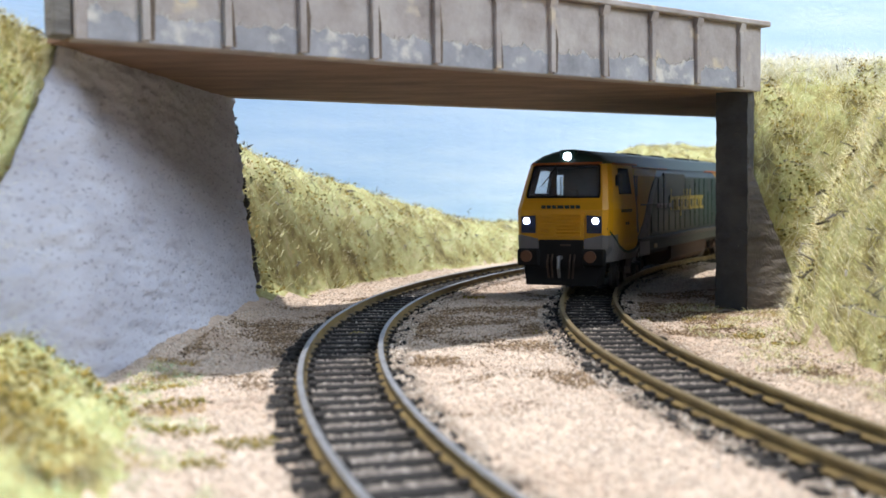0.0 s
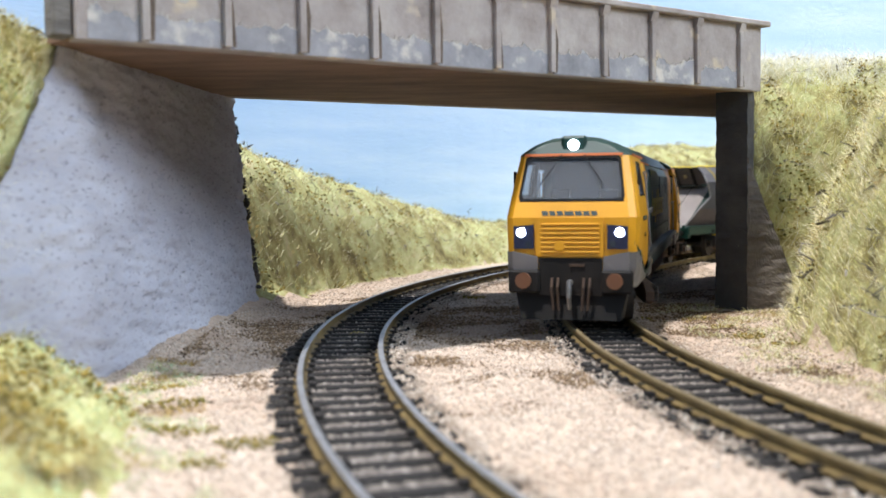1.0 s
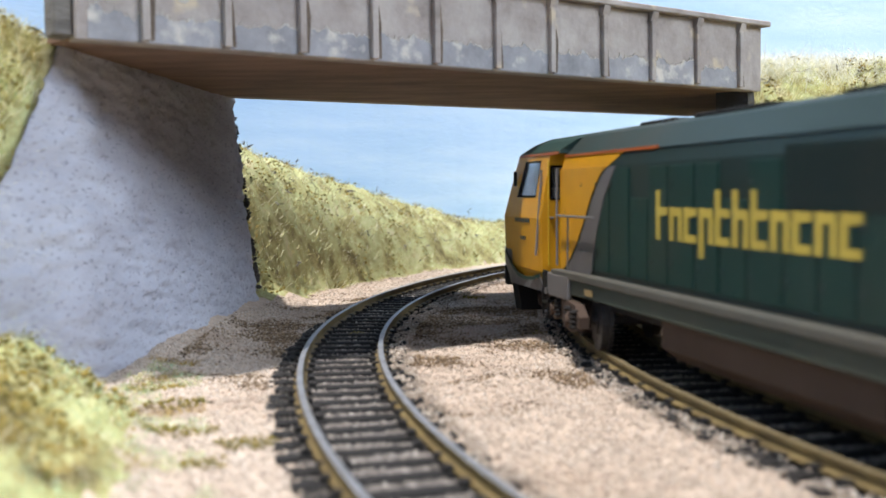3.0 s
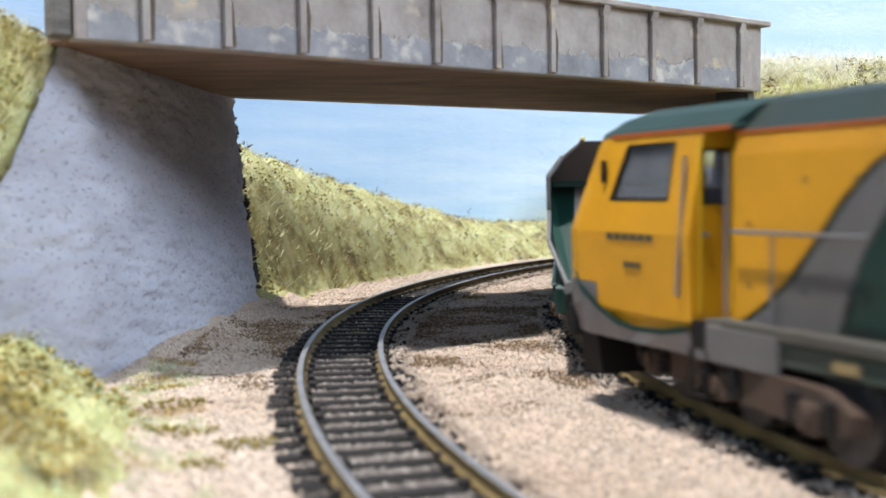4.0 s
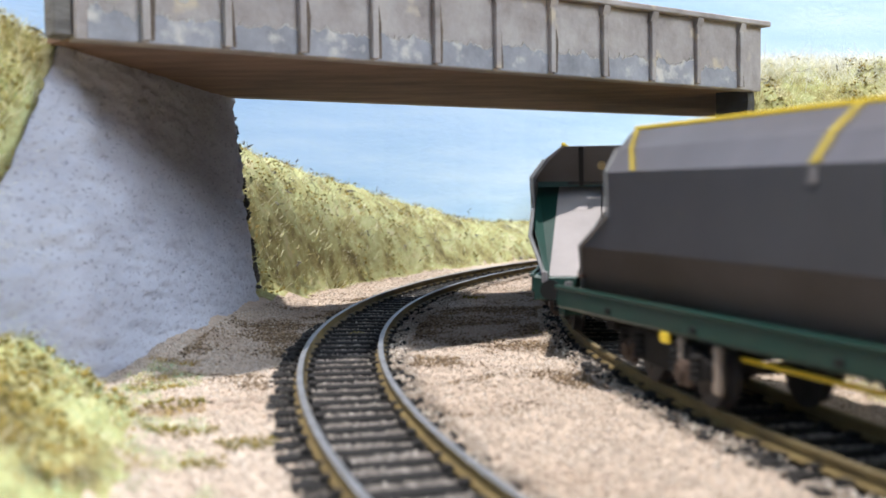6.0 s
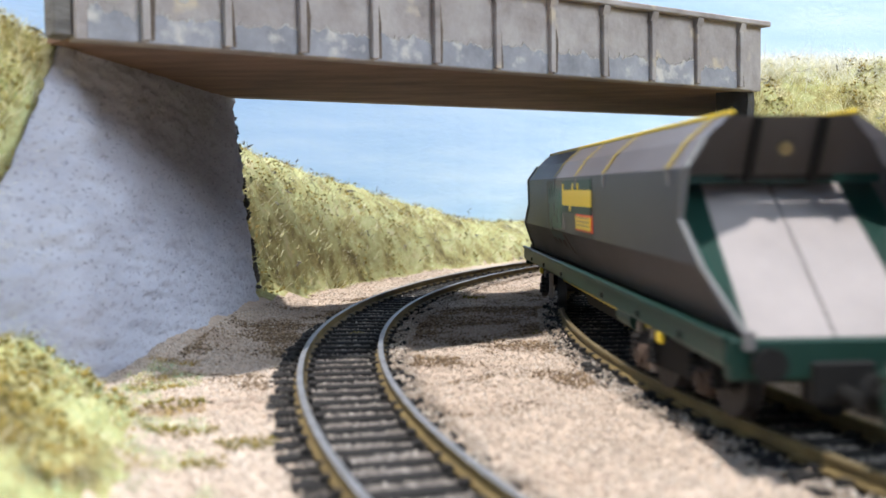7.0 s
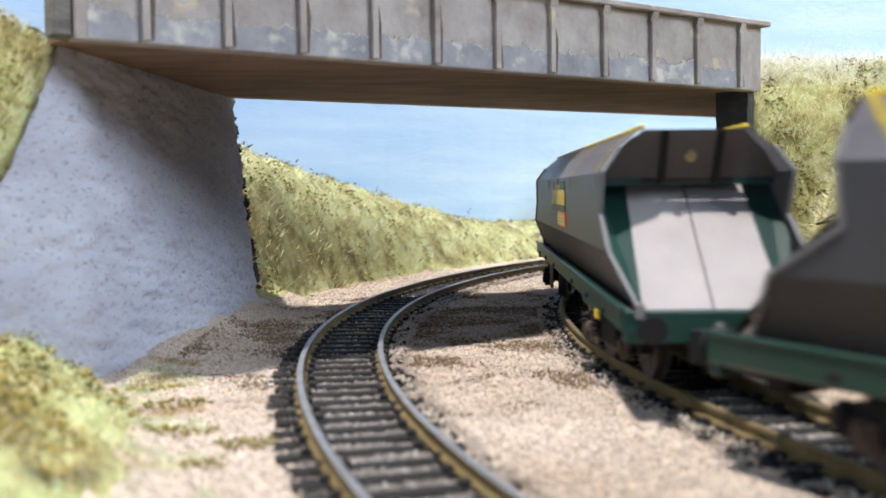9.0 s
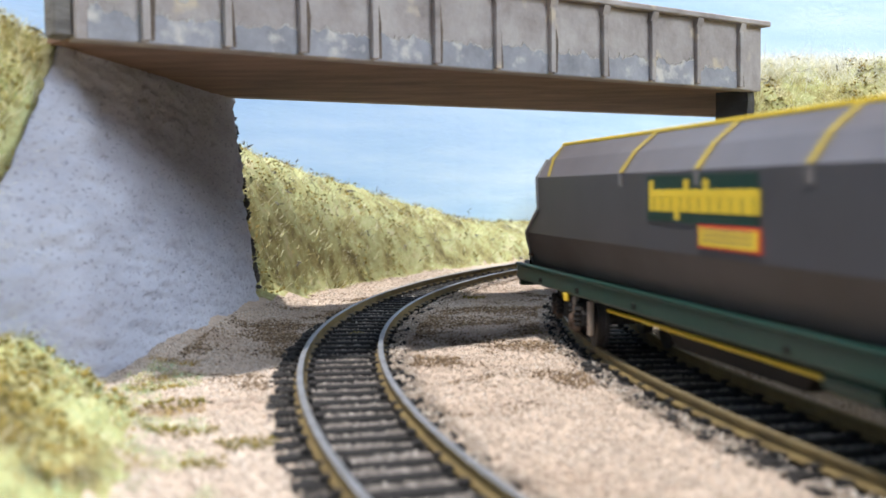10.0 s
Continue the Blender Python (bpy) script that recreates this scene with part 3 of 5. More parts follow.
def bogie(parent, yc, axles, radius, half, turn, tone):
    ends = max(axles) + radius + 1.5
    bm = bmesh.new()
    for s in (-1, 1):
        pts = [(-ends, 8.5), (-ends, 6.0), (-ends + 5, 5.0), (ends - 5, 5.0), (ends, 6.0), (ends, 8.5), (ends - 7, 10.6), (-ends + 7, 10.6)]
        prism(bm, pts, "x", s * (half - 2.2), s * half)
    box(bm, -half + 2, half - 2, -4, 4, 6, 10)
    b = part("bogie", bm, tone, parent, "grimy dark bogie frame", m=P(0, yc, 0, 0, 0, turn))
    for y in axles:
        wheelset(b, half, y, radius)
        for s in (-1, 1):
            bx = boxes((s * half - 0.5, s * half + 1.3, y - 2.2, y + 2.2, radius - 2.4, radius + 1.9), bevel=0.4)
            rod(bx, (s * (half + 1.0), y, radius), (s * (half + 2.0), y, radius), 1.5, 12)
            part("axlebox", bx, M_BROWN, b, "rust-brown axlebox")
            for e in (-1, 1):
                coil = []
                for q in range(9):
                    rr = 1.35 if q % 2 else 0.95
                    coil.append([(s * (half + 0.4) + rr * math.cos(k * math.tau / 8), y + e * 4.2 + rr * math.sin(k * math.tau / 8), 5.4 + q * 0.55) for k in range(8)])
                part("spring", loft(coil), M_BLACK, b)
    return b


# -- locomotive --
CAB = [(15.8, 11.0), (17.5, 16.0), (17.9, 29.5), (16.6, 38.0), (15.2, 46.0)]


def lean(z):
    return max(0.0, z - 29.5) * 0.42 + max(0.0, 18 - z) * 0.12


def cab_ring(f, back, shrink=0.0):
    half = [((x - shrink) * f, LOCO_L / 2 - back - lean(z), z) for x, z in CAB]
    return half + [(-x, y, z) for x, y, z in reversed(half)]


def cab_solid(rings):
    """Skins cab rings; the two ends are closed by level strips, so that the bent front stays true."""
    bm = bmesh.new()
    vs = [[bm.verts.new(p) for p in r] for r in rings]
    k = len(vs[0])
    for a, b in zip(vs, vs[1:]):
        for i in range(k):
            bm.faces.new((a[i], a[(i + 1) % k], b[(i + 1) % k], b[i]))
    for r in (vs[0], vs[-1]):
        for i in range(k // 2 - 1):
            bm.faces.new((r[i], r[i + 1], r[k - 2 - i], r[k - 1 - i]))
    return bm


def nose_y(z):
    return LOCO_L / 2 - lean(z)


def on_nose(pts, out, depth):
    """A thin plate on the cab front from (x, z) points; stands out by out millimetres."""
    bm = bmesh.new()
    fr = [bm.verts.new((x, nose_y(z) + out, z)) for x, z in pts]
    bk = [bm.verts.new((x, nose_y(z) + out - depth, z)) for x, z in pts]
    bm.faces.new(fr)
    bm.faces.new(bk[::-1])
    for i in range(len(pts)):
        j = (i + 1) % len(pts)
        bm.faces.new((fr[i], bk[i], bk[j], fr[j]))
    return bm


SCREEN = [(-13.3, 34.2), (13.3, 34.2), (13.7, 35.5), (12.3, 45.0), (11.2, 45.6), (-11.2, 45.6), (-12.3, 45.0), (-13.7, 35.5)]
H = LOCO_L / 2


def build_cab(loco, end):
    m = P(0, 0, 0, 0, 0, 0 if end > 0 else 180)
    cab = part("cab", cab_solid([cab_ring(0.86, 0), cab_ring(0.96, 1.6), cab_ring(1.0, 5), [(x, 103.5, z) for x, _, z in cab_ring(1.0, 5)]]), M_YELLOW, loco, "bright yellow driving cab", m=m)
    inner = [(15.9, 22.0), (16.4, 29.5), (14.2, 45.2)]
    rings = [[(x * f, (H - b - lean(z)), z) for x, z in inner] + [(-x * f, (H - b - lean(z)), z) for x, z in reversed(inner)] for f, b in ((0.86, 2.0), (1.0, 6.5))]
    rings.append([(x, 104.9, z) for x, _, z in rings[1]])
    hollow = cab_solid(rings)
    side = prisms(([(127.5, 35.2), (110.5, 35.2), (110.5, 44.2), (124.0, 44.2)], "x", -25, 25))
    rear = boxes((-15.2, -10.4, 102, 107, 34.6, 42.8), (10.4, 15.2, 102, 107, 34.6, 42.8))
    cut(cab, hollow, on_nose(SCREEN, 3, 7), side, rear)
    part("windscreen_frame", ring_plate(SCREEN, 0.75, lambda x, z: (x, nose_y(z) + 0.12, z), 0.3), M_BLACK, cab, "thin dark windscreen seal")
    ws = part("windscreen", on_nose(SCREEN, -0.5, 0.3), M_GLASS, cab, "large clear windscreen")
    ws.visible_shadow = False
    for s in (-1, 1):
        for name, pts in (("side_window", [(127.5, 35.2), (110.5, 35.2), (110.5, 44.2), (124.0, 44.2)]),):
            def skin(y, z, o, s=s):
                return (s * (float(np.interp(z, [29.5, 38, 46], [17.9, 16.6, 15.2])) + o), y, z)
            bm = bmesh.new()
            v = [bm.verts.new(skin(y, z, -0.5)) for y, z in pts] + [bm.verts.new(skin(y, z, -0.8)) for y, z in pts]
            bm.faces.new(v[:4])
            bm.faces.new(v[4:][::-1])
            for i in range(4):
                bm.faces.new((v[i], v[(i + 1) % 4], v[4 + (i + 1) % 4], v[4 + i]))
            g = part(name, bm, M_GLASS, cab)
            g.visible_shadow = False
            part("window_frame", ring_plate(pts, 0.55, lambda y, z, s=s: skin(y, z, 0.08), 0.25, s), M_BLACK, cab, "dark window surround")
    # inside: bulkhead, desk and seats
    part("vestibule", boxes((-9.4, 9.4, 96.4, 103.9, 16.8, 46.0), bevel=0.3), M_YELLOW, cab, "yellow recessed door bay behind the cab")
    part("door_sill", boxes((-15.4, 15.4, 96.6, 103.6, 10.5, 16.6), bevel=0.3), M_WALK, cab, "grimy grey door sill")
    for s in (-1, 1):
        pane = part("door_window", boxes((s * 12.8 - 2.5, s * 12.8 + 2.5, 104.0, 104.3, 34.5, 42.9)), M_GLASS, cab, "clear window of the cab's rear door")
        pane.visible_shadow = False
        part("door_frame", ring_plate([(s * 12.8 - 2.4, 34.6), (s * 12.8 + 2.4, 34.6), (s * 12.8 + 2.4, 42.8), (s * 12.8 - 2.4, 42.8)], 0.5, lambda x, z: (x, 103.42, z), 0.2), M_BLACK, cab, "dark window surround")
        part("door_edge", boxes((s * 10.1 - 0.1, s * 10.1 + 0.1, 103.3, 103.6, 17.5, 44.5), (s * 15.9 - 0.1, s * 15.9 + 0.1, 103.3, 103.6, 17.5, 44.5)), M_WYELLOW, cab)
        part("door_handle", boxes((s * 15.0 - 0.5, s * 15.0 + 0.5, 102.9, 103.5, 29.4, 30.0), bevel=0.1), M_STEEL, cab)
    part("bulkhead", boxes((-9.8, 9.8, 105.0, 106.0, 21, 45.4)), M_CAB, cab)
    part("desk", prisms(([(131, 22), (131, 33.6), (126, 33.0), (124, 29), (124, 22)], "x", -14, 14)), M_DESK, cab, "blue-grey driving desk")
    for s in (-1, 1):
        part("seat", boxes((s * 7 - 3, s * 7 + 3, 111, 117, 22, 29), (s * 7 - 3, s * 7 + 3, 110, 111.5, 29, 37), bevel=0.5), M_CAB, cab)
    # roof
    roof_half = [(15.3, 46.0), (14.6, 46.9), (11.0, 49.3), (6.5, 50.9), (0.0, 51.6)]

    def roof_ring(f, y, drop=0.0):
        half = [(x * f, y + (0 if k < 2 else -0.6 * k), z - drop * k) for k, (x, z) in enumerate(roof_half)]
        return mirrored(half)
    part("cab_roof", loft([roof_ring(0.87, H - lean(46), 0.35), roof_ring(0.97, H - 2 - lean(46), 0.1), roof_ring(1.0, H - 5 - lean(46)), roof_ring(1.0, 96.8)]), M_CABROOF, cab, "dark green cab roof")
    part("cantrail_line", on_nose([(-13.2, 45.9), (13.2, 45.9), (13.2, 46.6), (-13.2, 46.6)], 0.35, 0.6), M_ORANGE, cab, "thin orange line round the roof")
    for s in (-1, 1):
        part("cantrail_line", boxes((s * 15.25 - 0.25, s * 15.25 + 0.25, 97, 129.5, 45.7, 46.4)), M_ORANGE, cab, "thin orange line round the roof")
    box_y = H - lean(46)
    part("marker_box", boxes((-3.4, 3.4, box_y - 9, box_y - 0.6, 47.0, 51.4), bevel=0.7), M_GREEN, cab, "roof lamp housing")
    lamp = bmesh.new()
    rod(lamp, (0, box_y - 1, 48.9), (0, box_y - 0.25, 48.9), 1.45, 20)
    part("top_headlamp", lamp, M_LAMP if end > 0 else M_STEEL, cab, "bright white lit lamp" if end > 0 else "unlit lamp")
    # nose: ribbed panel, lamp boxes
    part("nose_panel", on_nose([(-8.8, 19.2), (8.8, 19.2), (8.8, 29.0), (7.6, 29.4), (-7.6, 29.4), (-8.8, 29.0)], 0.45, 0.8), M_YELLOW, cab)
    for k in range(7):
        z = 20.4 + k * 1.22
        part("nose_rib", rods(((-7.6, nose_y(z) + 0.55, z), (7.6, nose_y(z) + 0.55, z), 0.36), seg=8), M_YELLOW, cab)
    part("nose_hatch", rods(((2.8, H + 0.5, 22.0), (2.8, H + 1.1, 22.0), 1.5), seg=8), M_YELLOW, cab, "small yellow hatch")
    bars = bmesh.new()
    for k, (x0, x1) in enumerate(((-7.2, -5.6), (-5.2, -3.6), (-3.2, -1.4), (-1.0, 1.4), (1.8, 3.4), (3.8, 5.4), (5.8, 7.4))):
        o = on_nose([(x0, 30.0), (x1, 30.0), (x1 + 0.3, 31.2), (x0 + 0.3, 31.2)], 0.12, 0.2)
        tmp = bpy.data.meshes.new("tmp")
        o.to_mesh(tmp)
        o.free()
        bars.from_mesh(tmp)
        bpy.data.meshes.remove(tmp)
    part("nose_marking", bars, M_ROOF, cab, "row of small dark green bars")
    for s in (-1, 1):
        part("lamp_box", on_nose([(s * 9.7, 21.2), (s * 15.1, 21.2), (s * 15.1, 27.2), (s * 9.7, 27.6)], 0.5, 0.9), M_LAMPBOX, cab, "dark blue-black lamp recess")
        hl = bmesh.new()
        rod(hl, (s * 13.0, H + 0.3, 25.6), (s * 13.0, H + 0.9, 25.6), 1.2, 20)
        part("headlamp", hl, M_LAMP if end > 0 else M_STEEL, cab, "bright white lit headlamp" if end > 0 else "unlit headlamp")
        tl = bmesh.new()
        rod(tl, (s * 11.2, H + 0.3, 22.6), (s * 11.2, H + 0.8, 22.6), 0.8, 12)
        part("tail_lamp", tl, M_DARKGLASS, cab)
        # grey corner, black buffer housing and buffer
        part("grey_corner", on_nose([(s * 8.6, 12.2), (s * 15.3, 12.2), (s * 15.5, 20.6), (s * 8.9, 19.2), (s * 8.6, 18.2)], 0.35, 0.8), M_GREY, cab, "dull grey lower corner")
        housing = boxes((s * 12.3 - 4.2, s * 12.3 + 4.2, H - 1.2, H + 1.4, 9.4, 15.6), bevel=0.6)
        part("buffer_housing", housing, M_BLACK, cab, "grimy black buffer housing")
        bf = bmesh.new()
        rod(bf, (s * 12.0, H + 1.2, 13.0), (s * 12.0, H + 3.4, 13.0), 1.3, 14)
        rod(bf, (s * 12.0, H + 3.4, 13.0), (s * 12.0, H + 4.2, 13.0), 2.1, 20)
        part("buffer", bf, M_BUFFER, cab, "round rust-brown buffer")
        bm = bmesh.new()
        wrap = [[((x + 0.18) * f * s, yy, z) for x, z in ((15.8, 11.0), (17.5, 16.0), (17.62, 20.4))] for f, yy in ((0.865, H + 0.1), (0.965, H - 1.55), (1.0, H - 5), (1.0, 131.0))]
        g = [[bm.verts.new((x, yy - lean(z), z)) for x, yy, z in r] for r in wrap]
        for p, q in zip(g, g[1:]):
            for i in range(2):
                bm.faces.new((p[i], p[i + 1], q[i + 1], q[i]))
        bmesh.ops.solidify(bm, geom=bm.faces[:], thickness=0.15)
        part("corner_wrap", bm, M_GREY, cab, "dull grey lower corner")
        # cab side: grey lower panel with a dark green edge, door, handrails
        curve = [(141.0, 22.5), (136, 18.8), (130, 15.6), (124, 13.6), (118, 13.0), (110, 13.4), (103.7, 14.6)]
        def low(y):
            return s * float(np.interp(y, [136.5, 142.5], [17.85, 15.9]))
        bm = bmesh.new()
        for (ya, za), (yb, zb) in zip(curve, curve[1:]):
            bm.faces.new([bm.verts.new((low(q) * (1 if z > 13 else 0.93), q - (0.4 if z < 13 else 0), z)) for q, z in ((ya, 10.8), (ya, za), (yb, zb), (yb, 10.8))])
        bmesh.ops.remove_doubles(bm, verts=bm.verts, dist=0.01)
        bmesh.ops.solidify(bm, geom=bm.faces[:], thickness=0.3)
        part("lower_panel", bm, M_GREY, cab, "dull grey lower side panel")
        bm = bmesh.new()
        for (ya, za), (yb, zb) in zip(curve, curve[1:]):
            bm.faces.new([bm.verts.new((low(q) * 1.006, q, z)) for q, z in ((ya, za), (ya, za + 0.9), (yb, zb + 0.9), (yb, zb))])
        bmesh.ops.remove_doubles(bm, verts=bm.verts, dist=0.01)
        bmesh.ops.solidify(bm, geom=bm.faces[:], thickness=0.3)
        part("green_line", bm, M_GREEN, cab, "dark green edging line")
        part("handrail", rods(((s * 18.5, 106.0, 20), (s * 16.9, 106.0, 42), 0.35), ((s * 15.6, 97.4, 18), (s * 15.6, 97.4, 42), 0.3), seg=6), M_GREY, cab)
        part("side_marking", boxes(*[(s * 18.0 - 0.06, s * 18.0 + 0.06, 113.5 + q * 2.4, 115.2 + q * 2.4, 28.2, 29.4) for q in range(6)], *[(s * 18.0 - 0.06, s * 18.0 + 0.06, 117 + q * 1.8, 118.2 + q * 1.8, 23.6, 24.6) for q in range(3)]), M_ROOF, cab, "short dark bars on the cab side")
        part("mirror", boxes((s * 17.0 - 0.4, s * 17.0 + 0.4, 129.2, 130.4, 38, 42), bevel=0.2), M_BLACK, cab)
        part("cab_step", boxes((s * 16.6 - 1, s * 16.6 + 1, 99.5, 104, 4.6, 5.2), (s * 16.6 - 1, s * 16.6 + 1, 99.5, 104, 8.2, 8.8), (s * 17.3 - 0.2, s * 17.3 + 0.2, 99.5, 100, 4.6, 12), (s * 17.3 - 0.2, s * 17.3 + 0.2, 103.5, 104, 4.6, 12)), M_BLACK, cab)
        part("wiper", rods(((s * 3.0, nose_y(46) + 0.6, 46.2), (s * 8.5, nose_y(38) + 0.6, 38.0), 0.18), seg=5), M_BLACK, cab)
    part("bufferbeam", prisms(([(H - 6, 8.8), (H + 0.2, 8.8), (H + 0.3, 18.8), (H - 6, 18.8)], "x", -8.4, 8.4)), M_BLACK, cab, "black centre of the nose with coupling gear")
    part("snowplough", loft([[(-15.0, H - 7, 10.5), (15.0, H - 7, 10.5), (13.6, H - 7, 2.6), (-13.6, H - 7, 2.6)], [(-15.0, H - 1.5, 10.5), (15.0, H - 1.5, 10.5), (13.2, H + 0.6, 2.4), (-13.2, H + 0.6, 2.4)]]), M_BLACK, cab, "grimy black valance")
    hook = rods(((0, H, 12.4), (0, H + 3.0, 12.4), 0.8), ((0, H + 2.6, 12.8), (0, H + 3.2, 8.4), 0.7), ((0, H + 3.0, 8.6), (0, H + 2.0, 5.4), 0.6), seg=8)
    part("coupling", hook, M_STEEL, cab, "hanging screw coupling")
    hoses = bmesh.new()
    for x in (-5.2, -3.6, 3.2, 4.8):
        rod(hoses, (x, H + 0.4, 13.5), (x, H + 1.6, 11.0), 0.4, 7)
        rod(hoses, (x, H + 1.6, 11.0), (x * 0.9, H + 1.2, 5.0), 0.4, 7)
    part("brake_hose", hoses, M_BROWN, cab, "row of brown hoses")
    plate = boxes((-3.8, 0.2, H + 0.3, H + 0.6, 16.6, 17.3))
    part("number_plate", plate, M_BROWN, cab)


def ring_plate(pts, width, to3d, thick, s=1):
    """A thin frame along a closed outline."""
    bm = bmesh.new()
    cx, cy = sum(p[0] for p in pts) / len(pts), sum(p[1] for p in pts) / len(pts)
    outer, inner = [], []
    for a, b in pts:
        da, db = a - cx, b - cy
        outer.append(bm.verts.new(to3d(a + math.copysign(width * 0.6, da), b + math.copysign(width * 0.6, db))))
        inner.append(bm.verts.new(to3d(a - math.copysign(width * 0.4, da), b - math.copysign(width * 0.4, db))))
    k = len(pts)
    for i in range(k):
        j = (i + 1) % k
        bm.faces.new((outer[i], outer[j], inner[j], inner[i]))
    bmesh.ops.solidify(bm, geom=bm.faces[:], thickness=thick)
    return bm


def build_loco():
    loco = empty("locomotive", label="yellow and dark green diesel freight locomotive with lit white headlamps", category="locomotive")
    hood_half = [(14.4, 16.5), (14.4, 42.0), (13.2, 45.0), (9.0, 49.6), (4.0, 51.0)]
    ring = mirrored(hood_half)
    hood = part("hood", loft([[(x, -97.0, z) for x, z in ring], [(x, 97.0, z) for x, z in ring]]), M_GREEN_DK, loco, "long dark green engine hood with access doors")
    top_half = [(13.6, 45.05), (9.3, 49.9), (4.1, 51.3)]
    tr = mirrored(top_half) 
    bm = loft([[(x, -96.8, z) for x, z in tr], [(x, 96.8, z) for x, z in tr]])
    part("hood_roof", bm, M_ROOF, hood, "grimy grey-green hood roof")
    roofbits = boxes((-5, 5, -70, -52, 50.6, 51.8), (-6, 6, -40, -10, 50.6, 51.7), (-5, 5, 10, 30, 50.6, 51.8), (-5, 5, 48, 72, 50.6, 51.7), bevel=0.4)
    part("roof_grille", roofbits, M_BLACK, hood, "dark roof grilles and exhaust")
    for s in (-1, 1):
        x = s * 14.4
        # doors along the hood side
        y = -94.0
        for k in range(17):
            wdt = 8.6 if k % 3 else 10.4
            zt = 41.4 if k % 4 else 35.0
            d = part("door", boxes((x - 0.32, x + 0.32, y, y + wdt, 18.4, zt), bevel=0.12), M_GREEN, hood)
            part("door_hinge", boxes((x + s * 0.35 - 0.15, x + s * 0.35 + 0.15, y + 0.6, y + 1.4, zt - 4, zt - 3), (x + s * 0.35 - 0.15, x + s * 0.35 + 0.15, y + 0.6, y + 1.4, 22, 23)), M_ROOF, d)
            y += wdt + 1.1
            if y > 62:
                break
        # Slatted panel whose dark colour stands for shade under the hood's upper edge.
        gr = boxes((x - 0.35, x + 0.35, 10, 50, 33.5, 43.4))
        shade_panel = part("shade_panel", gr, M_GREEN_DK, hood, "dark green-black slatted panel in place of shade under the roof edge")
        for k in range(9):
            share_box("slat", (x + s * 0.3 - 0.3, x + s * 0.3 + 0.3, 10.5, 49.5, 34.2 + k * 1.0, 34.6 + k * 1.0), M_GREEN_DK, shade_panel)
        for e in (-1, 1):
            curve = [(95, 17.2), (91, 19.4), (85, 24), (79.5, 30), (75, 35.2), (69.5, 40), (65.5, 41.9)]
            yel = [(96.9, 17.2)] + curve + [(96.9, 41.9)]
            part("yellow_panel", prisms(([(e * a, b) for a, b in yel], "x", x + s * 0.30, x + s * 0.50)), M_YELLOW, hood, "yellow paint sweeping back from the cab")
            sweep = [(a - 1.6, b) for a, b in curve] + [(59.5, 41.9), (62, 39.5), (66.5, 35), (71, 28), (73.5, 22), (75, 17.2)]
            part("grey_sweep", prisms(([(e * a, b) for a, b in sweep], "x", x + s * 0.30, x + s * 0.48)), M_SWEEP, hood, "grey paint flash beside the yellow")
            bm = bmesh.new()
            q = [(14.62, 96.9, 41.7), (14.62, 65.6, 41.7), (13.45, 58.0, 45.0), (13.45, 96.9, 45.0)]
            f = bm.faces.new([bm.verts.new((s * u, e * v, z)) for u, v, z in q])
            bmesh.ops.solidify(bm, geom=[f], thickness=0.25)
            part("cab_top_panel", bm, M_YELLOW, hood)
            part("roof_line", boxes((s * 13.55 - 0.22, s * 13.55 + 0.22, min(e * 40, e * 96.9), max(e * 40, e * 96.9), 44.9, 45.5)), M_ORANGE, hood, "thin orange line under the roof")
        # lettering stands as plain yellow strokes
        let = bmesh.new()
        rnd = random.Random(3)
        y0 = 2.0
        for k in range(11):
            up = 36.6 if k in (0, 4, 5, 6) else 33.4
            lo = 24.4 if k == 3 else 27.0
            ya = s * (-38.0 + k * 6.3)
            d = s * 1.0
            prism(let, [(ya, lo), (ya + d * 1.7, lo), (ya + d * 1.7, up), (ya, up)], "x", x + s * 0.3, x + s * 0.46)
            prism(let, [(ya + d * 1.6, 31.6), (ya + d * 5.2, 31.9), (ya + d * 5.2, 33.3), (ya + d * 1.6, 33.3)], "x", x + s * 0.3, x + s * 0.45)
            if k % 2:
                prism(let, [(ya + d * 3.8, 27.0), (ya + d * 5.4, 27.0), (ya + d * 5.4, 32.4), (ya + d * 3.8, 32.4)], "x", x + s * 0.3, x + s * 0.455)
            elif k:
                prism(let, [(ya + d * 1.6, 27.0), (ya + d * 5.0, 27.0), (ya + d * 5.0, 28.4), (ya + d * 1.6, 28.4)], "x", x + s * 0.3, x + s * 0.455)
        part("side_marking", let, M_STRIPE, hood, "long yellow marking of plain strokes")
        part("data_panel", boxes(*[(x + s * 0.4 - 0.1, x + s * 0.4 + 0.1, q, q + 4.2, 28.6, 30.4) for q in (37, 45, 52, 58)]), M_CREAM, hood, "small pale data panels")
        for e in (-1, 1):
            part("walkway_rail", rods((((x + s * 2.2), e * 68, 30.5), ((x + s * 2.2), e * 95, 30.5), 0.3), seg=6), M_RIM, hood, "pale handrail beside the cab")
            part("step_panel", boxes((s * 16.9 - 0.5, s * 16.9 + 0.5, min(e * 84, e * 103), max(e * 84, e * 103), 10.4, 16.2), bevel=0.3), M_SWEEP, hood, "dirty grey-tan panel over the steps")
            part("step_panel", boxes((s * 17.3 - 0.2, s * 17.3 + 0.2, min(e * 100, e * 104), max(e * 100, e * 104), 12.2, 16.6), bevel=0.1), M_BLACK, hood, "dark slot in the panel")
        for q in (-86, 86):
            part("rail_post", rods(((x + s * 2.4, q, 17.4), (x + s * 2.2, q, 30.6), 0.26), seg=6), M_STEEL, hood)
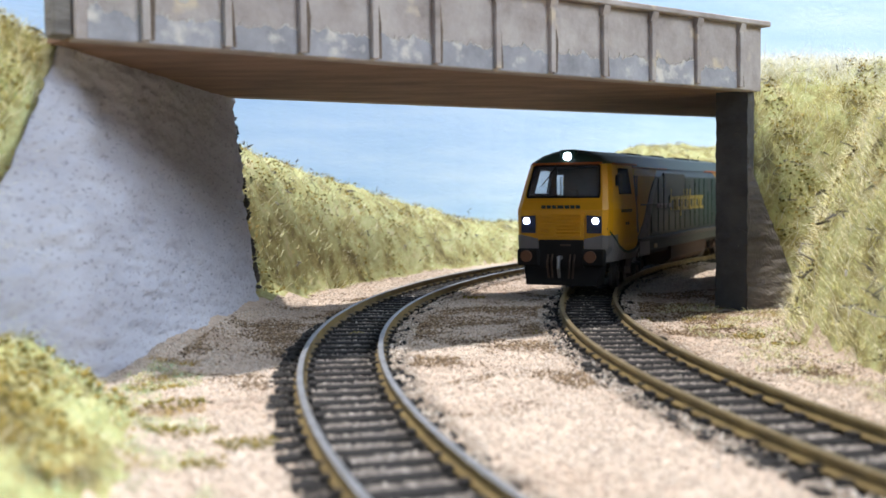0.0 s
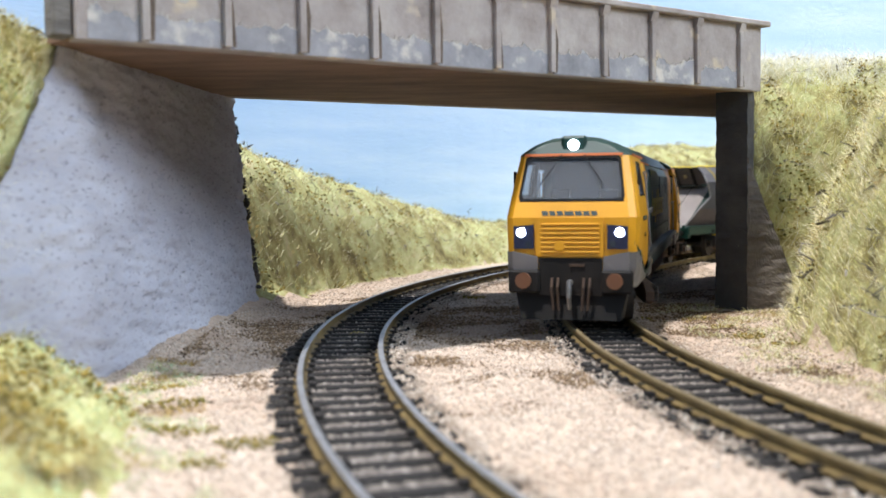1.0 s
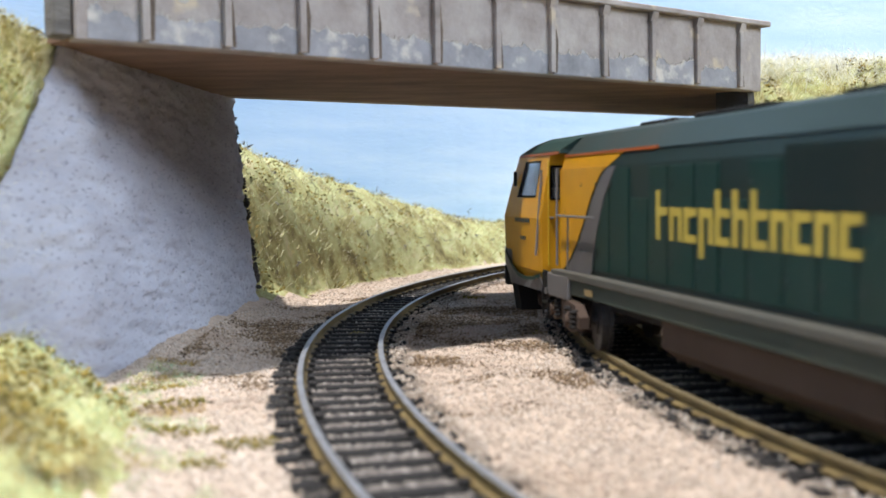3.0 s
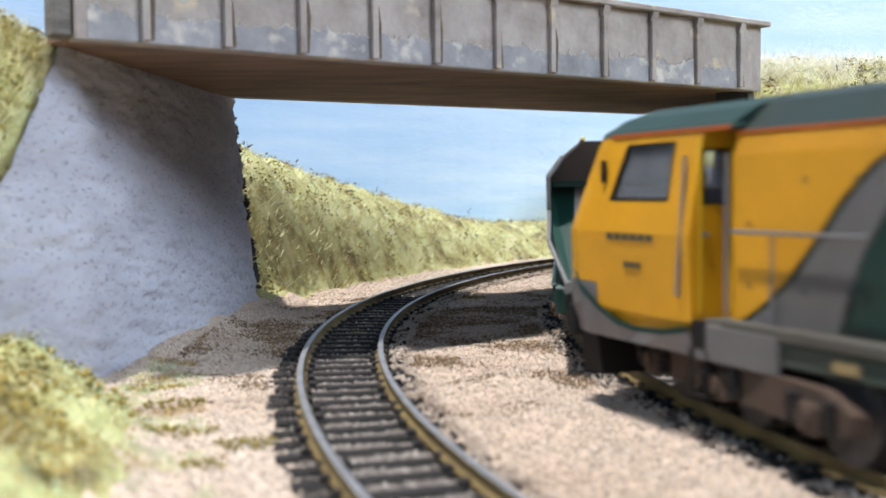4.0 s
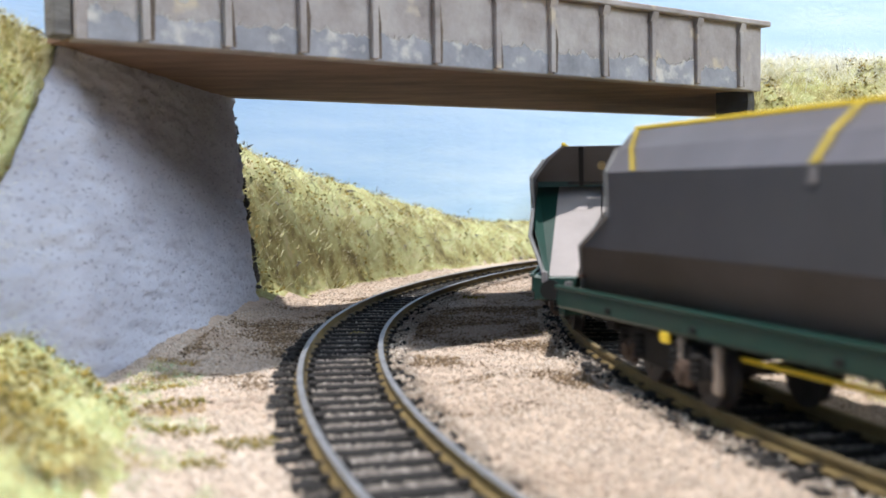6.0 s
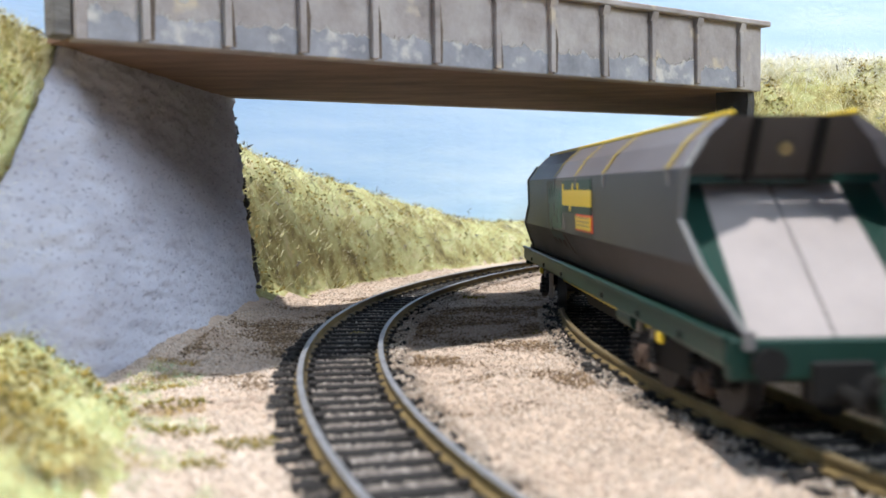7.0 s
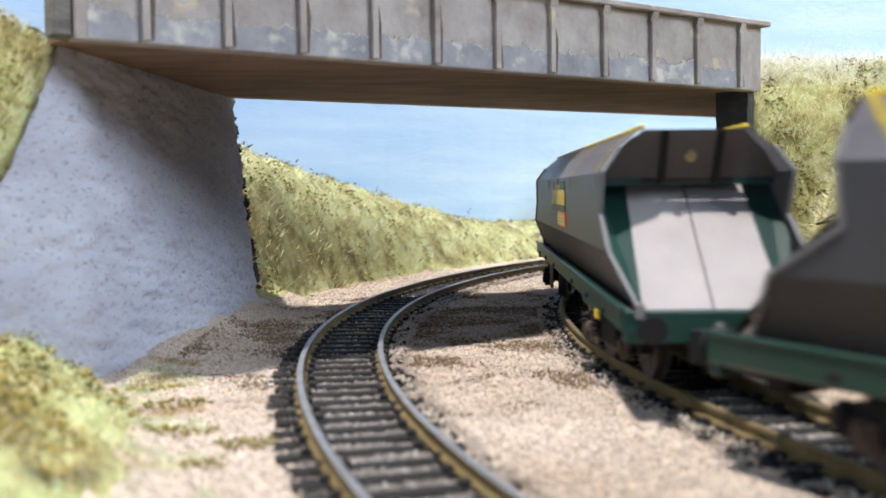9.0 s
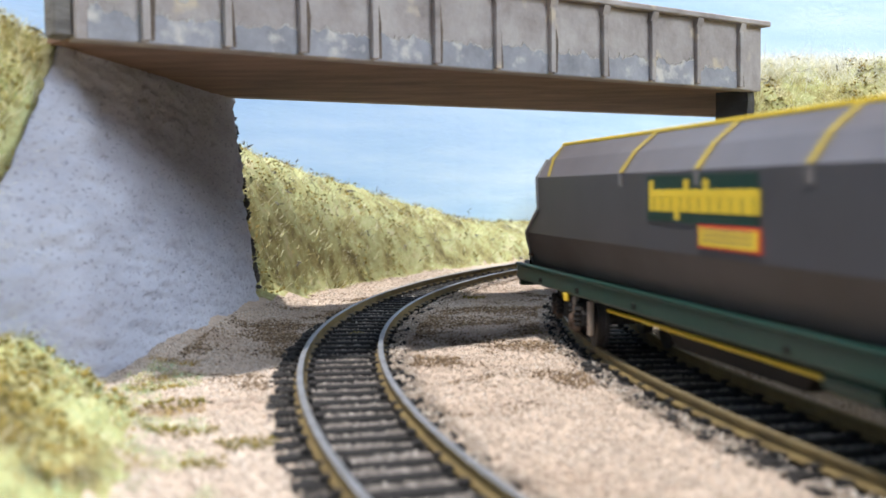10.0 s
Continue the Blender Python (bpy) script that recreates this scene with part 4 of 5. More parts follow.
        part("walkway", boxes((s * 15.6 - 1.7, s * 15.6 + 1.7, -97, 97, 15.4, 17.2), bevel=0.25), M_WALK, loco, "grimy grey side walkway")
        part("valance", boxes((s * 15.4 - 1.2, s * 15.4 + 1.2, -97, 97, 11.8, 15.4), bevel=0.25), M_VALANCE, loco, "grime-covered green valance under the walkway")
        for q in (-74, 70):
            part("lifting_point", boxes((s * 16.6 - 0.3, s * 16.6 + 0.3, q, q + 4.6, 12.6, 14.2), bevel=0.1), M_BADGE, loco, "dull orange jacking mark")
    part("fuel_tank", loft([[(-14.5, -36, 11.8), (14.5, -36, 11.8), (14.5, -36, 6), (11, -36, 3.2), (-11, -36, 3.2), (-14.5, -36, 6)], [(-14.5, 36, 11.8), (14.5, 36, 11.8), (14.5, 36, 6), (11, 36, 3.2), (-11, 36, 3.2), (-14.5, 36, 6)]]), M_BROWN, loco, "grimy brown-black fuel tank")
    part("underframe", boxes((-13, 13, -137, 137, 9.6, 16.4)), M_BLACK, loco)
    yaw = math.degrees(math.asin(LOCO_B / 2 / RR))
    for e in (-1, 1):
        bogie(loco, e * LOCO_B / 2, (-24.5, 0.0, 24.5), 6.9, 15.2, -e * -yaw, M_BROWN)
    build_cab(loco, 1)
    build_cab(loco, -1)
    return loco


def share_box(name, dims, material, parent):
    return part(name, boxes(dims), material, parent)


loco = build_loco()

# -- hopper wagons --
HW = WAGON_L / 2
HRING = [(13.4, 16.6), (17.4, 25.6), (17.6, 40.0), (14.4, 44.4), (9.6, 48.4)]     # half section of the hopper
FRONT_EDGE = [119.6, 112.0, 104.0, 102.6, 101.0]                     # where its side sheets end, in front
REAR_EDGE = [113.0, 106.0, 94.6, 96.0, 97.8]                        # and behind
HBEND = (100.4, 94.0)                                                # the hollow of the middle sheet's ends


def build_wagon(label, graffiti):
    w = empty("hopper_wagon", label=label, category="wagon", group="hopper wagons")
    mats = (M_HOPPER_LOW, M_HOPPER, M_HOPPER_TOP_LIT, M_HOPPER_TOP_LIT)
    names = (("lower_side", "grime-stained lower side sheet"), ("side_sheet", "plain grey side sheet"), ("shoulder_sheet", "grey shoulder sheet"), ("top_sheet", "grey sloping top sheet, lightened in colour for the sun on it"))
    for s in (-1, 1):
        for k in range(4):
            (xa, za), (xb, zb) = HRING[k], HRING[k + 1]
            steps = (0, 0.22, 0.45, 0.72, 1) if k == 1 else (0, 1)       # the middle sheet has curved ends
            rear, front = [], []
            for q in steps:
                place = (s * (xa + (xb - xa) * q), za + (zb - za) * q)
                for side, edge, bend in ((rear, REAR_EDGE, HBEND[1]), (front, FRONT_EDGE, HBEND[0])):
                    y = float(np.interp(q, [0, 0.45, 1], [edge[1], bend, edge[2]])) if k == 1 else edge[k] + (edge[k + 1] - edge[k]) * q
                    side.append((place[0], y if side is front else -y, place[1]))
            bm = bmesh.new()
            f = bm.faces.new([bm.verts.new(p) for p in rear + front[::-1]])
            bmesh.ops.solidify(bm, geom=[f], thickness=0.7)
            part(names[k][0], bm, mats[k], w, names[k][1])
            for line in (rear, front):
                if k < 3:
                    part("end_rim", rods(*[(p, q, 0.5) for p, q in zip(line, line[1:])], seg=6), M_RIM, w, "worn pale rim of the end")
        part("top_rail", boxes((s * 9.6 - 0.5, s * 9.6 + 0.5, -97.4, 100.6, 48.1, 48.9), bevel=0.2), M_WYELLOW, w, "yellow top edge rail")
        for y, drift in ((-84, -12.6), (-34, 0), (2, 0), (38, 0), (93, 0)):
            line = [Vector((s * (x + 0.22), y + drift * k / 2, z + 0.18)) for k, (x, z) in enumerate(HRING[2:])]
            bm = bmesh.new()
            rows = [[bm.verts.new(v + Vector((0, d, 0))) for d in (-1.0, 1.0)] for v in line]
            fs = [bm.faces.new((a[0], a[1], b[1], b[0])) for a, b in zip(rows, rows[1:])]
            bmesh.ops.solidify(bm, geom=fs, thickness=0.25)
            part("stripe", bm, M_STRIPE, w, "yellow stripe over the shoulder and top sheet")
            if drift == 0:
                part("stripe_end", boxes((s * 17.7 - 0.15, s * 17.7 + 0.15, y - 0.9, y + 0.9, 37.4, 39.8)), M_GREY, w)
        # name panel as a plain shape with strokes, data label
        x = s * 17.55
        panel = part("name_panel", boxes((x - 0.2, x + 0.2, -20, 23.4, 31.0, 39.2)), M_WGREEN, w, "dark green panel with plain yellow strokes")
        let = bmesh.new()
        for k in range(11):
            ya, d = 3 + s * (-21.5 + k * 3.9), s * 1.0
            up = 38.4 if k in (0, 4, 6) else 36.8
            lo = 31.4 if k == 3 else 32.8
            prism(let, [(ya, lo), (ya + d * 1.7, lo), (ya + d * 1.7, up), (ya, up)], "x", x + s * 0.2, x + s * 0.34)
            prism(let, [(ya + d * 1.6, 35.4), (ya + d * 3.8, 35.4), (ya + d * 3.8, 36.7), (ya + d * 1.6, 36.7)], "x", x + s * 0.2, x + s * 0.33)
            prism(let, [(ya + d * 2.4, 32.8), (ya + d * 3.7, 32.8), (ya + d * 3.7, 35.5), (ya + d * 2.4, 35.5)], "x", x + s * 0.2, x + s * 0.335)
        part("marking", let, M_WYELLOW, panel)
        lab = part("data_label", boxes((x - 0.2, x + 0.2, 3 + s * 10.5 - 10.8, 3 + s * 10.5 + 10.8, 26.9, 30.9)), M_RED, w, "yellow data label with a red border")
        part("label_face", boxes((x + s * 0.25 - 0.1, x + s * 0.25 + 0.1, 3 + s * 10.5 - 10.2, 3 + s * 10.5 + 10.2, 27.4, 30.4)), M_WYELLOW, lab)
        for q in range(3):
            part("label_bar", boxes((x + s * 0.36 - 0.05, x + s * 0.36 + 0.05, 3 + s * 10.5 - 8.6, 3 + s * 10.5 + 8.6, 28.2 + q * 0.9, 28.5 + q * 0.9)), M_BADGE, lab)
        if graffiti:
            rnd = random.Random(8)
            def spray(name, outline, out, material, label):
                part(name, prisms((outline, "x", x + s * 0.02, x + s * out)), material, w, label)
            halo = [(-50.5, 38.6), (-49.6, 39.4), (-21, 39.4), (-20.4, 30.4), (-14, 26.4), (-46, 26.2), (-48.4, 30)]
            spray("graffiti_halo", halo, 0.08, M_HALO, "pale overspray round the graffiti")
            top = []
            for k in range(6):                               # ragged fingers along the upper edge
                y0 = -47.5 + k * 4.7
                h = rnd.uniform(37.2, 39.2)
                top += [(y0, 35.0 + rnd.uniform(-0.8, 0.4)), (y0 + 1.2, h), (y0 + 3.2, h + rnd.uniform(-0.5, 0.3)), (y0 + 4.2, 35.2)]
            low = [(-20.4, 29.5), (-21.5, 26.3), (-43.0, 26.3), (-45.0, 30.5)]
            spray("graffiti", top + low, 0.16, M_GRAF, "dark green sprayed shape with upright fingers")
            for k in range(5):
                y0 = -46 + k * 5.6 + rnd.uniform(-1, 1)
                z0 = rnd.uniform(28.5, 33)
                spray("graffiti_stroke", [(y0, z0), (y0 + 1.6, z0 + 0.4), (y0 + 2.6, z0 - 3.6), (y0 + 0.6, z0 - 3.2)], 0.2, M_GREEN_DK, "dark stroke in the graffiti")
            (xa, za), (xb, zb) = HRING[0], HRING[1]

            def lower(y, z, out):
                return (s * (xa + (xb - xa) * (z - za) / (zb - za) + out), y, z - out * 0.3)

            def spray_low(name, outline, out, material, label):
                bm = bmesh.new()
                f = bm.faces.new([bm.verts.new(lower(y, z, out)) for y, z in outline])
                bmesh.ops.solidify(bm, geom=[f], thickness=0.08)
                part(name, bm, material, w, label)
            spray_low("graffiti_halo", [(-46, 25.3), (-14, 25.3), (-8, 18.0), (-40, 18.6)], 0.14, M_HALO, "pale overspray round the graffiti")
            spray_low("graffiti", [(-43, 25.5), (-21.5, 25.5), (-23, 23.2), (-31, 22.4), (-38, 22.8), (-42, 23.4)], 0.24, M_GRAF, "lower part of the green graffiti")
            for k in range(6):
                y0 = -43 + k * 3.9 + rnd.uniform(-0.8, 0.8)
                spray_low("rust_drip", [(y0, 23.6), (y0 + 3.4, 23.4), (y0 + 3.8, 22.0 - rnd.uniform(0, 1.4)), (y0 + 1.4, 22.4)], 0.32, M_DRIP, "rusty drip under the graffiti")
            spray_low("rust_drip", [(-19.5, 25.0), (-17.0, 25.0), (-10.5, 20.6), (-12.5, 20.2)], 0.32, M_DRIP, "rusty drip under the graffiti")
        # solebar
        part("solebar", boxes((s * 15.2 - 1.2, s * 15.2 + 1.2, -HW, HW, 12.0, 16.4), bevel=0.6), M_WGREEN, w, "dark green steel solebar")
        part("solebar_lip", boxes((s * 16.2 - 0.6, s * 16.2 + 0.6, -HW, HW, 16.0, 16.9), bevel=0.25), M_WGREEN, w)
        for q in (-96, -66, -30, 30, 66, 96):
            part("tie_down", boxes((s * 16.5 - 0.3, s * 16.5 + 0.3, q - 0.9, q + 0.9, 13.0, 14.2), bevel=0.15), M_BLACK, w)
        for q in (-72, -61, 61, 72):
            part("brake_hanger", boxes((s * 14.9 - 0.6, s * 14.9 + 0.6, q - 0.9, q + 0.9, 3.6, 11.6), bevel=0.25), M_HANGER, w, "pale rusty brake hanger")
        part("tank", rods(((s * 12.6, 36, 10.2), (s * 12.6, 50, 10.2), 2.0), seg=14), M_WGREEN, w, "small green air tank")
        part("lever", rods(((s * 11, -60, 9.4), (s * 11, 60, 9.4), 0.45), seg=6), M_WYELLOW, w, "long yellow brake rod")
        for q in (80, -77):
            part("hand_lever", boxes((s * 16.0 - 0.5, s * 16.0 + 0.5, q, q + 2.8, 10.2, 12.2), bevel=0.3), M_WYELLOW, w, "yellow brake handle")
        part("chute", loft([[(s * 4, -34, 15.6), (s * 12, -34, 15.6), (s * 10, -24, 6.0), (s * 4, -24, 6.0)], [(s * 4, 34, 15.6), (s * 12, 34, 15.6), (s * 10, 24, 6.0), (s * 4, 24, 6.0)]]), M_BLACK, w, "dark discharge chute")
        part("marker_plate", boxes((s * 14.6 - 0.4, s * 14.6 + 0.6, -HW + 8, -HW + 10.5, 19, 19.8)), M_DRIP, w)
    load = boxes((-8.8, 8.8, -94, 94, 38.2, 46.0))
    part("hopper_core", load, M_BLACK, w, "dark hopper inside")
    part("underframe", boxes((-12, 12, -HW + 2, HW - 2, 12.6, 15.8)), M_BLACK, w)
    for e in (-1, 1):
        # upper end plate, dark, with two ribs and a round badge
        bm = bmesh.new()
        prof = [(-17.0, 39.8), (-13.9, 44.0), (-9.3, 48.0), (9.3, 48.0), (13.9, 44.0), (17.0, 39.8), (17.0, 39.0), (-17.0, 39.0)]
        fr = [bm.verts.new((x, e * (93.6 + (z - 37.6) * 0.58), z)) for x, z in prof]
        f = bm.faces.new(fr)
        bmesh.ops.solidify(bm, geom=[f], thickness=0.8)
        endp = part("end_plate", bm, M_HOPPER_LOW, w, "dark sloping upper end plate")
        for x in (-5.2, 5.2):
            part("end_rib", loft([[(x - 0.6, e * 93.8, 37.8), (x + 0.6, e * 93.8, 37.8), (x + 0.6, e * 95.4, 37.8), (x - 0.6, e * 95.4, 37.8)], [(x - 0.6, e * 99.2, 47.7), (x + 0.6, e * 99.2, 47.7), (x + 0.6, e * 100.6, 47.7), (x - 0.6, e * 100.6, 47.7)]]), M_BLACK, endp)
        bd = bmesh.new()
        rod(bd, (0, e * 96.6, 43.4), (0, e * 97.7, 42.8), 1.1, 12)
        part("badge", bd, M_BADGE, endp, "small round dull yellow badge")
        part("end_lintel", boxes((-16.6, 16.6, min(e * 92.2, e * 93.8), max(e * 92.2, e * 93.8), 37.6, 39.2)), M_WGREEN, w, "dark green cross beam")
        # pale slope sheet in two halves, with side cheeks: green in front, black behind
        for s in (-1, 1):
            bm = bmesh.new()
            q = [(s * 0.15, 88.0, 38.8), (s * 11.3, 88.0, 38.8), (s * 12.3, 117.4, 16.0), (s * 0.15, 117.4, 16.0)]
            f = bm.faces.new([bm.verts.new((a, e * b, c)) for a, b, c in q])
            bmesh.ops.solidify(bm, geom=[f], thickness=0.8)
            part("slope_sheet", bm, M_CREAM, w, "pale cream sloping end sheet")
            bm = bmesh.new()
            q = [(s * 11.3, 88.0, 38.9), (s * 17.0, 88.0, 38.9), (s * 17.0, 103.5, 27.6), (s * 13.3, 117.6, 16.2), (s * 12.3, 117.4, 16.2)]
            f = bm.faces.new([bm.verts.new((a, e * b, c)) for a, b, c in q])
            bmesh.ops.solidify(bm, geom=[f], thickness=0.5)
            # Rear cheeks get black paint in place of the shade at that end.
            part("end_cheek", bm, M_WGREEN if e > 0 else M_BLACK, w, "green side cheek of the slope" if e > 0 else "side cheek of the slope, blackened in colour for its unlit end")
        part("end_wall", prisms(([(-12.6, 16.2), (12.6, 16.2), (16.5, 26.6), (16.6, 39.0), (13.6, 43.6), (9.4, 47.2), (-9.4, 47.2), (-13.6, 43.6), (-16.6, 39.0), (-16.5, 26.6)], "y", e * 85.6, e * 86.9)), M_BLACK, w)
        part("headstock", boxes((-15.8, 15.8, min(e * (HW - 2.5), e * HW), max(e * (HW - 2.5), e * HW), 10.4, 16.0), bevel=0.3), M_WGREEN, w, "green end beam")
        part("coupler_box", boxes((-4.5, 4.5, min(e * (HW - 4), e * (HW + 0.6)), max(e * (HW - 4), e * (HW + 0.6)), 6.8, 13.0), bevel=0.4), M_BLACK, w)
        part("coupler", rods(((0, e * HW, 8.6), (0, e * (HW + 15.6), 8.6), 1.2), seg=8), M_BLACK, w)
        for s in (-1, 1):
            bf = bmesh.new()
            rod(bf, (s * 11.6, e * HW, 13.2), (s * 11.6, e * (HW + 3.6), 13.2), 1.3, 12)
            rod(bf, (s * 11.6, e * (HW + 3.6), 13.2), (s * 11.6, e * (HW + 4.5), 13.2), 2.4, 18)
            part("buffer", bf, M_BLACK, w, "black round buffer")
            part("end_lamp_bracket", boxes((s * 13.2 - 0.8, s * 13.2 + 0.8, min(e * HW, e * (HW + 0.8)), max(e * HW, e * (HW + 0.8)), 14.6, 17.4), bevel=0.2), M_GREY if s > 0 else M_WGREEN, w)
        yaw = math.degrees(math.asin(WAGON_B / 2 / RR))
        bogie(w, e * WAGON_B / 2, (-13.0, 13.0), 6.2, 13.6, e * yaw, M_BLACK)
    return w


wagons = [build_wagon("clean grey coal hopper wagon with green underframe and yellow rails", False),
          build_wagon("grey coal hopper wagon with dark green graffiti and green underframe", True),
          build_wagon("grey coal hopper wagon with green underframe, last of the train", False)]


# ---- a model car on the bridge ----
def build_car():
    car = empty("model_car", label="small dark blue model car on the bridge road", category="car")
    part("body", loft([[(-27, y, 4), (27, y, 4), (28, y, 8), (26, y, 10.5), (14, y, 11.5), (-25, y, 11), (-28, y, 8)] for y in (-10, 10)]), M_CAR, car)
    part("cabin", loft([[(-20, y, 11), (12, y, 11), (4, y * 0.85, 17.4), (-14, y * 0.85, 17.6)] for y in (-9.6, 9.6)]), M_CAR, car)
    part("side_glass", boxes((-13, 3, -9.3, 9.3, 12, 16.4)), M_DARKGLASS, car)
    for x in (-17, 17):
        for s in (-1, 1):
            part("wheel", rods(((x, s * 8.2, 4.2), (x, s * 10.4, 4.2), 4.2), seg=18), M_BLACK, car)
    along = (GB - GA).normalized()
    spot = GA + along * 142 + Vector((-along.y, along.x, 0)) * 34
    car.matrix_world = P(spot.x, spot.y, ZB + 12.0, 0, 0, math.degrees(math.atan2(along.y, along.x)))


M_CAR = paint("car_dark_blue", (0.012, 0.016, 0.04), rough=0.25, dirt=0)
build_car()


# ---- gravel, grass and foliage ----
def stuff(name, verts, faces, material, label, category):
    me = bpy.data.meshes.new(name)
    v = np.asarray(verts, dtype=np.float32) * MM
    f = np.asarray(faces, dtype=np.int32)
    me.vertices.add(len(v))
    me.vertices.foreach_set("co", v.ravel())
    k = f.shape[1]
    me.loops.add(f.size)
    me.loops.foreach_set("vertex_index", f.ravel())
    me.polygons.add(len(f))
    me.polygons.foreach_set("loop_start", np.arange(0, f.size, k, dtype=np.int32))
    me.update(calc_edges=True)
    me.materials.append(material)
    return tagged(new(name, me), label=label, category=category, kind="stuff")


OCTA = np.array([(1, 0, 0), (-1, 0, 0), (0, 1, 0), (0, -1, 0), (0, 0, 1), (0, 0, -1)], dtype=float)
OCTF = np.array([(0, 2, 4), (2, 1, 4), (1, 3, 4), (3, 0, 4), (2, 0, 5), (1, 2, 5), (3, 1, 5), (0, 3, 5)])
RNG = np.random.default_rng(11)


def turns(n):
    q = RNG.normal(size=(n, 4))
    q /= np.linalg.norm(q, axis=1)[:, None]
    w, x, y, z = q.T
    return np.stack([np.stack([1 - 2 * (y * y + z * z), 2 * (x * y - z * w), 2 * (x * z + y * w)], -1),
                     np.stack([2 * (x * y + z * w), 1 - 2 * (x * x + z * z), 2 * (y * z - x * w)], -1),
                     np.stack([2 * (x * z - y * w), 2 * (y * z + x * w), 1 - 2 * (x * x + y * y)], -1)], 1)


def chips(x, y, z, size):
    n = len(x)
    shape = OCTA[None] * RNG.uniform(0.6, 1.25, (n, 6, 1)) * size[:, None, None]
    v = np.einsum("nij,nkj->nki", turns(n), shape) * np.array([1, 1, 0.75]) + np.stack([x, y, z], -1)[:, None]
    f = OCTF[None] + 6 * np.arange(n)[:, None, None]
    return v.reshape(-1, 3), f.reshape(-1, 3)


def slope_of(x, y):
    return np.hypot(height_at(x + 1.5, y) - height_at(x - 1.5, y), height_at(x, y + 1.5) - height_at(x, y - 1.5)) / 3


def gravel():
    n = 190000
    y = 95 + 460 * RNG.random(n) ** 1.7
    x = RNG.uniform(-95, 135, n)
    rl, rr = np.hypot(x - LC[0], y - LC[1]), np.hypot(x - RC[0], y - RC[1])
    h = height_at(x, y)
    dl, dr = np.abs(rl - LR), np.abs(rr - RR)
    near = np.minimum(dl, dr)
    ok = (h < GZ + 3.2) & (np.abs(near - 8.87) > 1.7) & (slope_of(x, y) < 0.7)
    ok &= near > 12.6 + 2.2 * RNG.random(n)
    x, y, h, near = x[ok], y[ok], h[ok], near[ok]
    size = RNG.uniform(0.16, 0.42, len(x)) * np.where(RNG.random(len(x)) < 0.04, 1.5, 1.0)
    v, f = chips(x, y, h + size * 0.25, size)
    stuff("gravel_chippings", v, f, M_CHIP, "loose pale pinkish granite chippings on the ground", "gravel")
    for c, r in ((LC, LR), (RC, RR)):
        n = 26000
        s = -215 + 560 * RNG.random(n) ** 1.3
        q = RNG.uniform(-12.4, 12.8, n)
        k = np.abs(np.abs(q) - 8.87) > 1.6
        s, q = s[k], q[k]
        th = s / r
        x, y = c[0] - (r + q) * np.cos(th), c[1] + (r + q) * np.sin(th)
        size = RNG.uniform(0.22, 0.58, len(x))
        v, f = chips(x, y, height_at(x, y) + size * 0.2, size)
        stuff("track_ballast", v, f, M_BALLAST, "dirty grey-brown ballast between the sleepers", "ballast")


gravel()


def spilt_gravel():
    """Pale gravel lying over the sleeper ends, and dark clods between those of the outer side."""
    for c, r, q0, q1, n in ((LC, LR, -16.5, -10.9, 9000), (RC, RR, 10.9, 16.5, 4500), (RC, RR, -16.5, -10.9, 7000)):
        s, q = -215 + 520 * RNG.random(n) ** 1.3, RNG.uniform(q0, q1, n)
        k = np.array([fbm(a / 9, b / 3, r / 50, 3) for a, b in zip(s, q)]) > -0.12
        s, q = s[k], q[k]
        x, y = c[0] - (r + q) * np.cos(s / r), c[1] + (r + q) * np.sin(s / r)
        size = RNG.uniform(0.25, 0.5, len(x))
        v, f = chips(x, y, RNG.uniform(-3.2, -2.3, len(x)), size)
        stuff("spilt_gravel", v, f, M_CHIP, "pale gravel spilt over the sleeper ends", "gravel")
    for c, r in ((LC, LR), (RC, RR)):
        n = 1100
        s, q = -215 + 480 * RNG.random(n) ** 1.2, RNG.uniform(10.6, 15.2, n)
        x, y = c[0] - (r + q) * np.cos(s / r), c[1] + (r + q) * np.sin(s / r)
        v, f = chips(x, y, RNG.uniform(-3.9, -2.6, n), RNG.uniform(0.3, 0.75, n))
        stuff("dark_clods", v, f, M_PIER, "dark clods of glued ballast at the sleeper ends", "ballast")


spilt_gravel()


def broken_edge():
    """Dark crumbling stone where the abutment ends behind the bridge."""
    n = 420
    z = RNG.uniform(4, 66, n)
    k = np.array([fbm(a / 7, 2.0, 6, 3) for a in z]) > -0.05
    z = z[k]
    x = -62.5 - (z + 4) / 73 * 9.5 + RNG.normal(0, 0.45, len(z)) - 0.9
    v, f = chips(x, 373.2 + RNG.normal(0, 0.8, len(z)), z, RNG.uniform(0.35, 1.1, len(z)))
    stuff("broken_stone_edge", v, f, M_PIER, "dark crumbling stone at the end of the abutment", "stone")


broken_edge()


